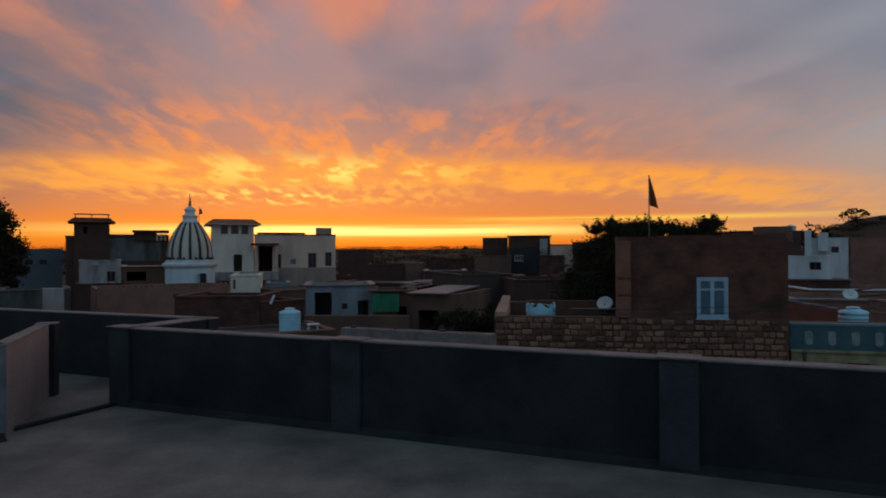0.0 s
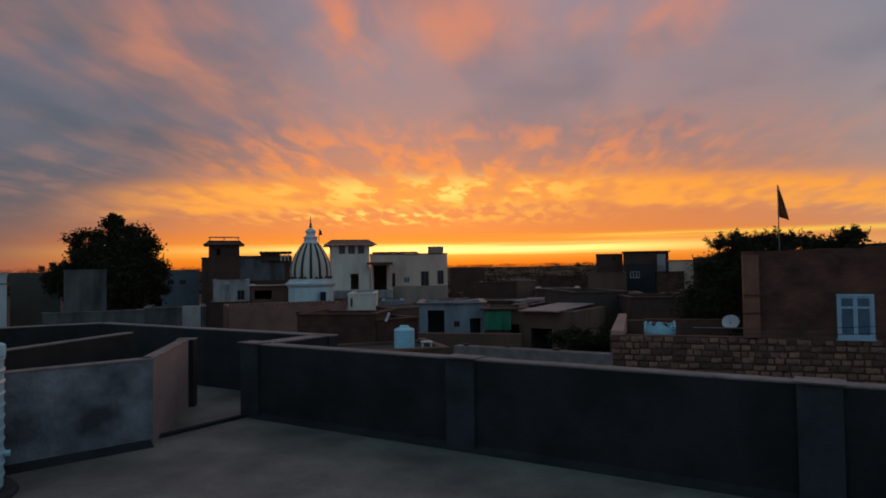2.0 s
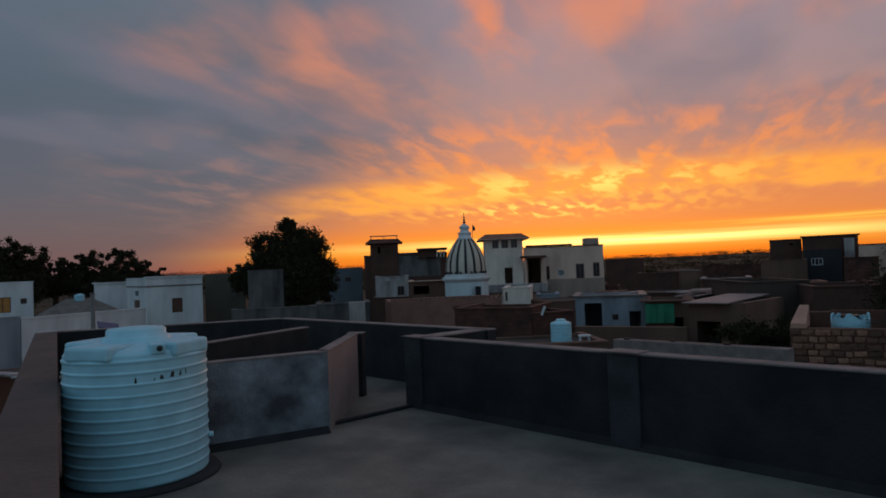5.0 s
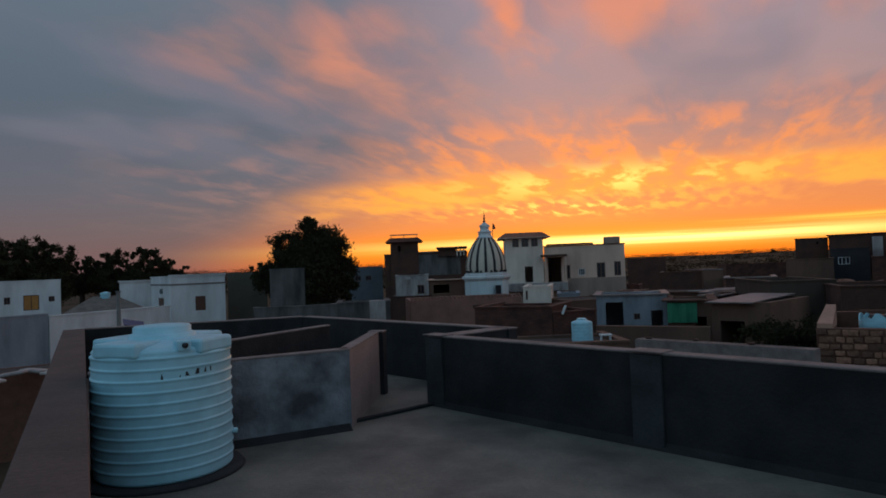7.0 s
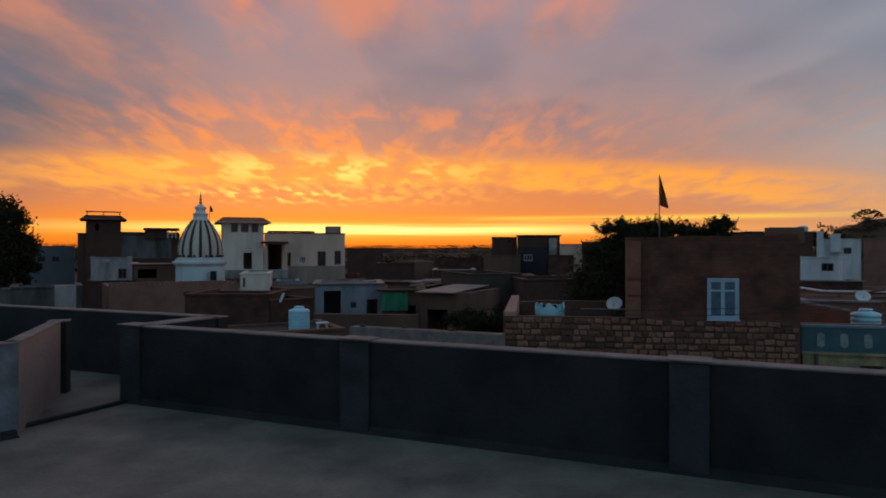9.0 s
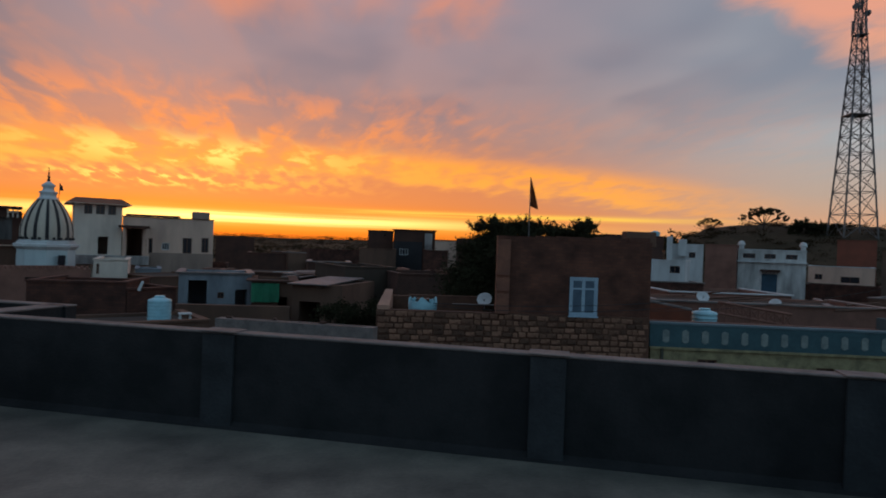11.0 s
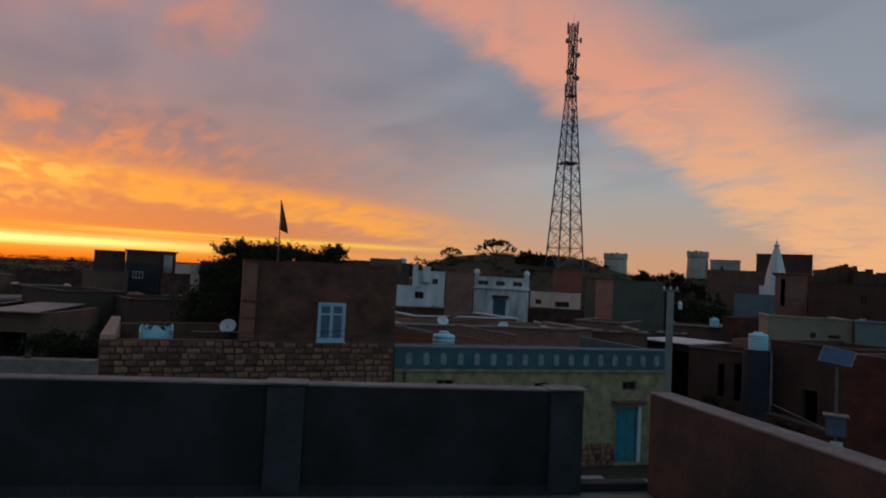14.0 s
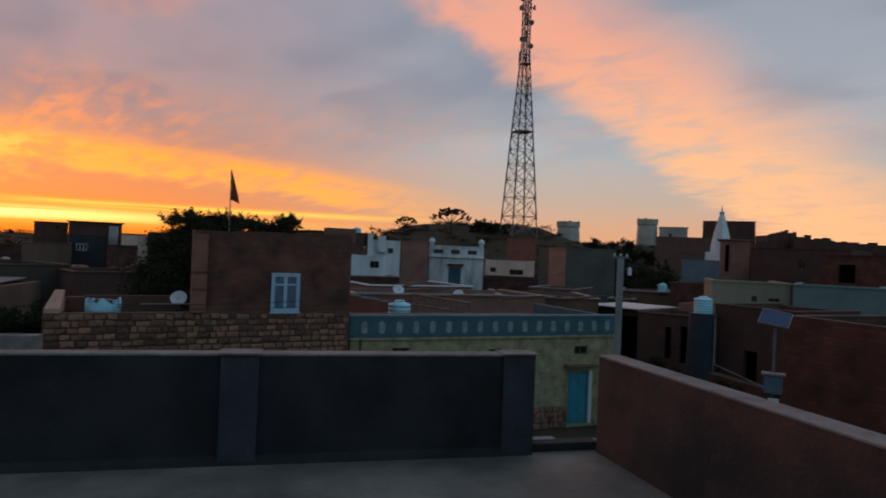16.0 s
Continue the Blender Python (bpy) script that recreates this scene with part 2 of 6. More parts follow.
# dark plaster; the backlit shade of the terrace walls is put into its colour
M_DARK = mat("shaded_dark_plaster", (0.0215, 0.0195, 0.0210), (0.0072, 0.0068, 0.0080), 0.9, 1.5, 0.4, det=3, con=0.12)
M_GREY = mat("grey_cement_plaster", (0.24, 0.245, 0.27), (0.050, 0.047, 0.054), 0.9, 1.7, 0.4, det=3, con=0.155)
M_SMOKE = mat("smoke_stained_plaster", (0.15, 0.138, 0.135), (0.038, 0.036, 0.037), 0.92, 1.4, 0.4, det=4, streak=1)
# paler than the wall: the light the piers catch is painted into this grey
M_PIER = mat("baked_shading_plaster", (0.038, 0.040, 0.045), (0.014, 0.0145, 0.017), 0.9, 2.4, 0.4, det=3)
M_BROWNW = mat("brown_plaster", (0.105, 0.050, 0.038), (0.042, 0.027, 0.024), 0.9, 1.3, 0.4, det=3, con=0.12)
M_COPE = mat("pale_cement_coping", (0.26, 0.205, 0.19), (0.13, 0.105, 0.10), 0.85, 4.0, 0.3)
M_FLOOR = mat("cement_floor", (0.200, 0.180, 0.150), (0.078, 0.073, 0.064), 0.60, 1.0, 0.3, det=5, con=0.13)
M_GROUND = mat("dry_ground", (0.080, 0.056, 0.037), (0.036, 0.030, 0.019), 0.97, 0.11, 0.3, grain=1.6, spec=0.1)
M_WHITE = mat("whitewash", (0.70, 0.71, 0.72), (0.47, 0.47, 0.48), 0.9, 0.9, 0.25, streak=1)
M_CREAM = mat("cream_paint", (0.80, 0.53, 0.41), (0.52, 0.34, 0.27), 0.9, 0.6, 0.25, streak=1)
M_WARMW = mat("warm_whitewash", (0.84, 0.70, 0.60), (0.58, 0.47, 0.40), 0.9, 0.8, 0.25, streak=1)
M_OLDW = mat("stained_whitewash", (0.50, 0.44, 0.42), (0.19, 0.16, 0.155), 0.9, 1.6, 0.35, streak=1)
M_RENDER = mat("bare_cement_render", (0.40, 0.27, 0.22), (0.24, 0.165, 0.135), 0.92, 0.7, 0.3, streak=1)
M_BRIGHT = mat("bright_tin_sheet", (0.50, 0.54, 0.57), (0.34, 0.36, 0.38), 0.5, 1.0, 0.2, metal=0.2)
M_BRICK = mat("red_brick", (0.16, 0.075, 0.05), (0.10, 0.05, 0.038), 0.92, 1.2, 0.5, grain=8)
M_DKBRICK = mat("dark_brick", (0.100, 0.042, 0.029), (0.052, 0.025, 0.019), 0.92, 0.8, 0.5, grain=8)
M_STONE = mat("sandstone_block", (0.30, 0.150, 0.095), (0.135, 0.062, 0.041), 0.9, 6.5, 0.6, grain=18, vary=0.6)
M_MORTAR = mat("mud_mortar", (0.15, 0.066, 0.042), (0.085, 0.040, 0.028), 0.95, 3.0, 0.4)
M_YELLOW = mat("yellow_limewash", (0.42, 0.345, 0.19), (0.165, 0.135, 0.080), 0.92, 2.6, 0.5)
M_TEAL = mat("blue_grey_paint", (0.058, 0.122, 0.142), (0.038, 0.080, 0.096), 0.8, 1.6, 0.2)
M_DKDOOR = mat("dark_blue_door_paint", (0.040, 0.095, 0.150), (0.028, 0.065, 0.105), 0.7, 2.0, 0.15)
M_STAINW = mat("peeling_whitewash", (0.70, 0.69, 0.68), (0.30, 0.29, 0.29), 0.92, 1.3, 0.3, streak=1)
M_DOOR = mat("turquoise_paint", (0.04, 0.26, 0.33), (0.03, 0.17, 0.22), 0.6, 2.0, 0.15)
M_BLUEW = mat("pale_blue_paint", (0.40, 0.52, 0.62), (0.29, 0.39, 0.49), 0.6, 3.0, 0.1)
M_PINK = mat("pink_plaster", (0.30, 0.140, 0.105), (0.18, 0.085, 0.065), 0.92, 0.8, 0.3)
M_ORANGE = mat("salmon_plaster", (0.44, 0.185, 0.125), (0.30, 0.12, 0.085), 0.92, 0.8, 0.3)
M_OLIVE = mat("grey_green_plaster", (0.105, 0.098, 0.076), (0.066, 0.060, 0.047), 0.92, 0.5, 0.3)
M_MID = mat("weathered_plaster", (0.190, 0.098, 0.066), (0.090, 0.047, 0.034), 0.92, 0.5, 0.3, streak=1)
M_DUST = mat("dusty_brown_plaster", (0.085, 0.054, 0.039), (0.046, 0.029, 0.022), 0.92, 0.6, 0.3, streak=1)
M_BLUEG = mat("blue_wash", (0.30, 0.32, 0.36), (0.15, 0.16, 0.185), 0.9, 0.9, 0.2, streak=1)
M_GLASS = mat("dark_pane", (0.02, 0.022, 0.03), (0.012, 0.014, 0.02), 0.15, 1.0, 0.0)
M_WOOD = mat("brown_wood", (0.12, 0.05, 0.03), (0.08, 0.035, 0.02), 0.7, 4.0, 0.2)
M_TANK = mat("white_tank_plastic", (0.37, 0.66, 0.76), (0.29, 0.54, 0.64), 0.42, 1.5, 0.05, grain=5)
M_STEEL = mat("galvanised_steel", (0.22, 0.20, 0.20), (0.13, 0.12, 0.12), 0.6, 2.0, 0.1, metal=0.6)
M_BLACK = mat("black_plastic", (0.015, 0.015, 0.018), None, 0.5, 2.0, 0.1)
M_LEAF = mat("leaf_green", (0.052, 0.048, 0.026), (0.028, 0.028, 0.015), 0.95, 3.0, 0.0, spec=0.1)
M_WOODS = mat("dry_scrub_leaf", (0.062, 0.042, 0.025), (0.036, 0.026, 0.016), 0.97, 0.02, 0.0, spec=0.0)
M_BARK = mat("bark", (0.08, 0.055, 0.04), None, 0.95, 6.0, 0.6)
M_TIN = mat("tin_sheet", (0.26, 0.24, 0.24), (0.16, 0.13, 0.12), 0.6, 1.0, 0.2, metal=0.3)
M_GREENC = mat("green_tarpaulin", (0.02, 0.20, 0.10), (0.015, 0.13, 0.07), 0.7, 1.5, 0.3)
M_STRIPE = mat("dark_stripe_paint", (0.035, 0.03, 0.035), None, 0.8, 3.0, 0.1)
M_FLAG = mat("saffron_cloth", (0.30, 0.10, 0.03), (0.20, 0.07, 0.02), 0.85, 3.0, 0.1)
M_PV = mat("solar_cell", (0.03, 0.06, 0.14), (0.02, 0.045, 0.11), 0.2, 4.0, 0.0)
M_DECK = mat("roof_deck", (0.065, 0.050, 0.042), (0.040, 0.031, 0.027), 0.95, 0.7, 0.4)
M_AMBER = mat("amber_paint", (0.52, 0.23, 0.05), (0.36, 0.15, 0.035), 0.7, 3.0, 0.15)
M_THATCH = mat("grey_thatch", (0.17, 0.15, 0.13), (0.09, 0.08, 0.07), 0.95, 2.0, 0.6)


# ---- building helpers ----
def P(az, d):
    a = radians(az)
    return Vector((d * math.sin(a), d * math.cos(a)))


def part(name, bm, material, parent=None, label="", m=None):
    me = bpy.data.meshes.new(name)
    bm.to_mesh(me)
    bm.free()
    me.materials.append(material)
    ob = new(name, me)
    if parent is not None:
        ob.parent = parent
    if m is not None:
        ob.matrix_basis = m
    return tagged(ob, label)


def thing(name, label, category, m=None, group="", kind=""):
    ob = new(name)
    ob.empty_display_size = 0.2
    if m is not None:
        ob.matrix_basis = m
    return tagged(ob, label, category, group, kind)


def box(bm, x0, x1, y0, y1, z0, z1, m=None, bevel=0.0):
    r = bmesh.ops.create_cube(bm, size=1.0, matrix=Matrix.LocRotScale(((x0 + x1) / 2, (y0 + y1) / 2, (z0 + z1) / 2), None, (abs(x1 - x0), abs(y1 - y0), abs(z1 - z0))))
    vs = r["verts"]
    if m is not None:
        bmesh.ops.transform(bm, matrix=m, verts=vs)
    if bevel:
        es = list({e for v in vs for e in v.link_edges})
        bmesh.ops.bevel(bm, geom=es, offset=bevel, segments=2, affect="EDGES", profile=0.5)
    return bm


def nb():
    return bmesh.new()


def cyl(bm, a, b, r0, r1=None, seg=10):
    a, b = Vector(a), Vector(b)
    d = b - a
    m = Matrix.Translation((a + b) / 2) @ d.to_track_quat("Z", "Y").to_matrix().to_4x4()
    bmesh.ops.create_cone(bm, cap_ends=True, segments=seg, radius1=r0, radius2=r0 if r1 is None else r1, depth=d.length, matrix=m)
    return bm


def lathe(bm, prof, seg=32, cx=0, cy=0, lobes=0, amp=0.0):
    rings = []
    for r, z in prof:
        if r < 1e-4:
            rings.append([bm.verts.new((cx, cy, z))])
            continue
        ring = []
        for i in range(seg):
            a = 2 * math.pi * i / seg
            rr = r * (1 + amp * (abs(math.cos(lobes * a / 2)) - 0.6)) if lobes else r
            ring.append(bm.verts.new((cx + rr * math.cos(a), cy + rr * math.sin(a), z)))
        rings.append(ring)
    for p, q in zip(rings, rings[1:]):
        for i in range(seg):
            j = (i + 1) % seg
            if len(p) == 1 and len(q) == 1:
                continue
            if len(p) == 1:
                bm.faces.new((p[0], q[j], q[i]))
            elif len(q) == 1:
                bm.faces.new((p[i], p[j], q[0]))
            else:
                bm.faces.new((p[i], p[j], q[j], q[i]))
    bmesh.ops.recalc_face_normals(bm, faces=bm.faces)
    return bm


def smooth(ob):
    for p in ob.data.polygons:
        p.use_smooth = True
    return ob


def prism(bm, poly, z0, z1):
    lo = [bm.verts.new((x, y, z0)) for x, y in poly]
    hi = [bm.verts.new((x, y, z1)) for x, y in poly]
    bm.faces.new(hi)
    bm.faces.new(list(reversed(lo)))
    n = len(poly)
    for i in range(n):
        bm.faces.new((lo[i], lo[(i + 1) % n], hi[(i + 1) % n], hi[i]))
    bmesh.ops.recalc_face_normals(bm, faces=bm.faces)
    return bm


def front_frame(L, R, z):
    """Local frame: x along the front from L to R, y away behind the front, z up."""
    L, R = Vector(L), Vector(R)
    u = (R - L).normalized()
    return Matrix(((u.x, -u.y, 0, L.x), (u.y, u.x, 0, L.y), (0, 0, 1, z), (0, 0, 0, 1))), (R - L).length


# ---- ground ----
GROUND = -4.3


def ss(a, b, x):
    t = min(1, max(0, (x - a) / (b - a)))
    return t * t * (3 - 2 * t)


def ground_z(x, y):
    d, az = math.hypot(x, y), math.degrees(math.atan2(x, y))
    z = GROUND + 9.5 * ss(160, 1000, d)
    side = ss(24, 33, az) * (1 - ss(66, 95, az))
    z += side * 12.3 * math.exp(-((d - 132) / 30) ** 2) * (0.97 - 0.06 * ss(36, 31, az) - 0.24 * ss(44.3, 47.5, az))
    z += 1.0 * noise.noise((x * 0.012, y * 0.012, 0)) * ss(90, 160, d) + 5 * noise.noise((x * 0.002, y * 0.002, 3)) * ss(500, 1500, d)
    return z


bm = nb()
rads = [0, 8, 16, 25, 35, 45, 55, 65, 75, 85, 95, 103, 110, 117, 124, 131, 138, 146, 156, 170, 200, 260, 340, 460, 620, 800, 1000, 1300, 1800, 2600]
segs = 180
prev = None
for r in rads:
    ring = [bm.verts.new((0, 0, GROUND))] if r == 0 else []
    if r:
        for i in range(segs):
            x, y = P(360 * i / segs, r)
            ring.append(bm.verts.new((x, y, ground_z(x, y))))
    if prev:
        for i in range(segs):
            j = (i + 1) % segs
            if len(prev) == 1:
                bm.faces.new((prev[0], ring[j], ring[i]))
            else:
                bm.faces.new((prev[i], prev[j], ring[j], ring[i]))
    prev = ring
bmesh.ops.recalc_face_normals(bm, faces=bm.faces)
smooth(tagged(part("ground", bm, M_GROUND), "dry brown earth with scrub rising to a low hill", "ground", kind="structure"))


# ---- the roof terrace ----
H = 0.84
roof_poly = [(-3.72, 7.36), (-2.96, 8.14), (-7.6, 10.0), (-10.4, 7.35), (-2.1, 1.25), (-1.2, -4.5), (2.2, -5.2), (4.85, 4.02)]
tagged(part("floor", prism(nb(), roof_poly, -0.16, 0.0), M_FLOOR), "worn grey cement roof terrace floor with stains", "floor", kind="structure")
inner = [(x * 0.985, y * 0.985) for x, y in roof_poly]
tagged(part("wall_lower", prism(nb(), inner, GROUND - 0.3, -0.164), M_GREY), "grey plastered house walls under the terrace", "wall", kind="structure")


def wall(name, a, b, th, h, material, label, cope=M_COPE, z0=-0.3, over=0.008, cope_t=0.02, ext=0.0):
    """A parapet: the inner face from a to b, thickness to the far side of the eye-side face."""
    m, w = front_frame(a, b, 0)
    ob = tagged(part(name, box(nb(), -ext, w + ext, 0, th, z0, h - cope_t), material, None, "", m), label, "parapet wall", kind="structure")
    part("coping", box(nb(), -ext - over, w + ext + over, -over, th + over, h - cope_t, h, None, 0.008), cope, ob, "pale cement coping")
    return ob, m, w


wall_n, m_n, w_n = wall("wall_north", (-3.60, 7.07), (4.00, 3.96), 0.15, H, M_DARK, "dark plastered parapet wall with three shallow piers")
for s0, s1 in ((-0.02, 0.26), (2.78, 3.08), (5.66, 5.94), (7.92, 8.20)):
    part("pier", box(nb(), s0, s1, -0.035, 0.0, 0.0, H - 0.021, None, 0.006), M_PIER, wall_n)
    part("pier_cap", box(nb(), s0 - 0.02, s1 + 0.02, -0.06, 0.17, H + 0.001, H + 0.012, None, 0.004), M_COPE, wall_n, "pale cement pier cap")
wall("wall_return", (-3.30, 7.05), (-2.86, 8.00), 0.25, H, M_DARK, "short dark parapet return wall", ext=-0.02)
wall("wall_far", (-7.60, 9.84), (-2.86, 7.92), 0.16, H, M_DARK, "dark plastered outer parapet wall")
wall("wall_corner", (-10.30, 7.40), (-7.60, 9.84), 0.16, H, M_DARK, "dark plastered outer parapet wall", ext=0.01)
wall("wall_west", (-1.75, 1.20), (-10.30, 7.40), 0.30, H, M_BROWNW, "brown plastered parapet wall with broad flat top", cope=mat("brown_cement_top", (0.100, 0.066, 0.057), (0.062, 0.042, 0.038), 0.85, 2.0, 0.3))
wall("wall_inner", (-5.355, 3.845), (-3.88, 5.76), 0.12, H, M_GREY, "grey cement stair wall with pale weathered patches")
# the warm light on this face is put into its pale pink colour
wall("wall_inner_side", (-3.88, 5.76), (-4.50, 7.40), 0.12, H, mat("warm_lit_cement", (0.30, 0.22, 0.20), (0.20, 0.15, 0.14), 0.9, 1.5, 0.3), "short plastered wall beside the passage, its warm light painted in pinkish")
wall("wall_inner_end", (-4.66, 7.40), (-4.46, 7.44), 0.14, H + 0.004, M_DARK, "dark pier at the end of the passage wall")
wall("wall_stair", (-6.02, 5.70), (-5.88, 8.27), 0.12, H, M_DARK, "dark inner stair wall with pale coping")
wall("wall_east", (4.53, 3.72), (1.93, -3.60), 0.19, H, M_BROWNW, "brown plastered parapet wall with pale coping")
wall("wall_south", (1.91, -3.60), (-1.2, -3.40), 0.16, H, M_GREY, "grey plastered parapet wall")
wall("wall_southwest", (-1.2, -3.4), (-1.75, 1.20), 0.16, H, M_GREY, "grey plastered parapet wall")
# added dark strips that stand in for contact shade where floor meets wall
for a_, b_, w_, lb in (((-3.60, 7.07), (4.00, 3.96), 0.07, "added dark cove painting the contact shade along the parapet foot"), ((-5.30, 3.90), (-3.88, 5.76), 0.10, "added dark cove painting the contact shade along the stair wall foot")):
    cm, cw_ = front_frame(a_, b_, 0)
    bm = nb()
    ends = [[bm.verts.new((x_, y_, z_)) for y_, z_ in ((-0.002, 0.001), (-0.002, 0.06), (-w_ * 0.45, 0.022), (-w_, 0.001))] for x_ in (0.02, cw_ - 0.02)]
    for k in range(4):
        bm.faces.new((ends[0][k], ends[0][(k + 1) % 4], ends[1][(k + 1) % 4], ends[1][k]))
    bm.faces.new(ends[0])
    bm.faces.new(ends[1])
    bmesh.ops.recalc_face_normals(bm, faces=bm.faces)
    tagged(part("foot_shade_strip", bm, M_DARK, None, "", cm), lb, "skirting", kind="structure")
tagged(part("sill_1", box(nb(), 0, 1.28, 0, 0.07, 0, 0.035, front_frame((-4.02, 5.86), (-3.50, 7.03), 0)[0], 0.01), M_DARK), "low dark cement sill across the passage", "sill", kind="structure")
tagged(part("sill_2", box(nb(), 0, 0.66, 0.02, 0.16, 0, 0.07, front_frame((3.97, 3.96), (4.56, 3.74), 0)[0], 0.01), M_DARK), "low dark cement sill at the stair opening", "sill", kind="structure")


# ---- houses ----
def window(parent, x0, x1, z0, z1, y=0.08, bars=1, frame_m=M_WOOD, pane_m=M_GLASS, fw=0.05, name="window"):
    bm = nb()
    box(bm, x0, x0 + fw, y - 0.03, y + 0.03, z0, z1)
    box(bm, x1 - fw, x1, y - 0.03, y + 0.03, z0, z1)
    box(bm, x0 + fw, x1 - fw, y - 0.03, y + 0.03, z0, z0 + fw)
    box(bm, x0 + fw, x1 - fw, y - 0.03, y + 0.03, z1 - fw, z1)
    for i in range(bars):
        c = x0 + (x1 - x0) * (i + 1) / (bars + 1)
        box(bm, c - fw / 2, c + fw / 2, y - 0.03, y + 0.03, z0 + fw, z1 - fw)
    f = part(name, bm, frame_m, parent)
    part("pane", box(nb(), x0 + fw * 0.5, x1 - fw * 0.5, y - 0.008, y + 0.008, z0 + fw * 0.5, z1 - fw * 0.5), pane_m, f)
    return f


def house(name, label, L, R, depth, z1, material, par=0.45, holes=(), z0=None, lip=0.06, lip_m=None, category="house", th=0.22, group=""):
    """A flat-roofed house: front from L to R, with openings (x0, x1, z0, z1, kind) cut through its front; z in world metres."""
    if z0 is None:
        z0 = GROUND - 0.3
    m, w = front_frame(L, R, 0)
    h = thing(name, label, category, m, group)
    xs = sorted({0, w, *[v for o in holes for v in o[:2]]})
    zs = sorted({z0, z1, *[v for o in holes for v in o[2:4]]})
    bm = nb()
    for a, b in zip(xs, xs[1:]):
        for c, d in zip(zs, zs[1:]):
            if any(o[0] <= (a + b) / 2 <= o[1] and o[2] <= (c + d) / 2 <= o[3] for o in holes):
                continue
            box(bm, a, b, 0, th, c, d)
    bmesh.ops.remove_doubles(bm, verts=bm.verts, dist=0.0005)
    part("front_wall", bm, material, h)
    bm = nb()
    box(bm, 0, th, th, depth, z0, z1)
    part("side_wall", bm, material, h)
    bm = nb()
    box(bm, w - th, w, th, depth, z0, z1)
    part("side_wall", bm, material, h)
    bm = nb()
    box(bm, th, w - th, depth - th, depth, z0, z1)
    part("back_wall", bm, material, h)
    part("roof", box(nb(), th, w - th, th, depth - th, z1 - par - 0.15, z1 - par), M_DECK, h)
    if lip:
        bm = nb()
        box(bm, -lip, w + lip, -lip, th, z1, z1 + 0.07)
        box(bm, -lip, th, th, depth + lip, z1, z1 + 0.07)
        box(bm, w - th, w + lip, th, depth + lip, z1, z1 + 0.07)
        part("cornice", bm, lip_m or material, h)
    for o in holes:
        kind = o[4] if len(o) > 4 else "window"
        if kind == "window":
            window(h, *o[:4])
        elif kind == "shutter":
            window(h, *o[:4], frame_m=M_BLUEW, pane_m=M_BLUEW)
        elif kind == "red":
            window(h, *o[:4], pane_m=M_WOOD)
        elif kind == "white":
            window(h, *o[:4], frame_m=M_WHITE, bars=2)
        elif kind == "orange":
            window(h, *o[:4], frame_m=M_WOOD, pane_m=M_AMBER, name="door")
        elif kind == "door":
            window(h, *o[:4], frame_m=M_DKDOOR, pane_m=M_DKDOOR, name="door")
    return h


def Z(el, d):
    return 1.65 + el * d


# ---- shared small builders ----
def along(L, R, az):
    """Distance from L along the line L-R to where the bearing az crosses it."""
    a = radians(az)
    d, u = Vector((math.sin(a), math.cos(a))), (R - L).normalized()
    den = u.x * d.y - u.y * d.x
    return (d.x * L.y - d.y * L.x) / den if abs(den) > 1e-6 else 0


def hs(name, label, az0, az1, d0, d1, top, material, depth=5.0, par=0.45, holes=(), lip=0.05, lip_m=None, base=None, category="house", group="town houses"):
    """A house by the bearings and distances of its front corners; openings as bearings and heights."""
    L, R = P(az0, d0), P(az1, d1)
    w = (R - L).length
    hh = [(max(0.15, along(L, R, o[0])), min(w - 0.15, along(L, R, o[1])), o[2], o[3], *o[4:]) for o in holes]
    return house(name, label, L, R, depth, top, material, par, hh, base, lip, lip_m, category, group=group), L, R


def tank(name, label, x, y, z, r, h, material=M_TANK, ribs=7, ring=0.02, seg=28, lid_m=None):
    t = thing(name, label, "water tank", Matrix.Translation((x, y, z)), group="water tanks")
    prof = [(0, 0), (r * 0.97, 0), (r, 0.02)]
    body_h = h * 0.86
    for i in range(ribs):
        a, b = 0.04 + (body_h - 0.08) * i / ribs, 0.04 + (body_h - 0.08) * (i + 1) / ribs
        prof += [(r - ring, a), (r - ring, a + (b - a) * 0.60), (r, a + (b - a) * 0.72), (r, a + (b - a) * 0.90)]
    prof += [(r - ring, body_h - 0.03), (r * 0.93, body_h), (r * 0.45, h * 0.93), (0, h * 0.935)]
    smooth(part("body", lathe(nb(), prof, seg), material, t))
    smooth(part("lid", lathe(nb(), [(r * 0.46, h * 0.91), (r * 0.46, h * 0.97), (r * 0.42, h), (0, h)], seg), lid_m or material, t))
    return t


def leaves(pts, size, rng, spiky=0.0):
    """A leaf mesh: two crossed small leaves at each point."""
    n = len(pts)
    c = np.asarray(pts)
    out_v, out_f = [], []
    for k in range(2):
        a = rng.normal(size=(n, 3))
        a /= np.linalg.norm(a, axis=1)[:, None]
        b = np.cross(a, rng.normal(size=(n, 3)))
        b /= np.linalg.norm(b, axis=1)[:, None]
        s = size * rng.uniform(0.6, 1.4, size=(n, 1))
        la, lb = a * s * (1 + spiky), b * s * (0.5 / (1 + spiky))
        out_v.append(np.stack([c - la, c - lb, c + la, c + lb], 1).reshape(-1, 3))
    v = np.concatenate(out_v)
    f = np.arange(len(v)).reshape(-1, 4)
    me = bpy.data.meshes.new("crown")
    me.from_pydata(v.tolist(), [], f.tolist())
    return me


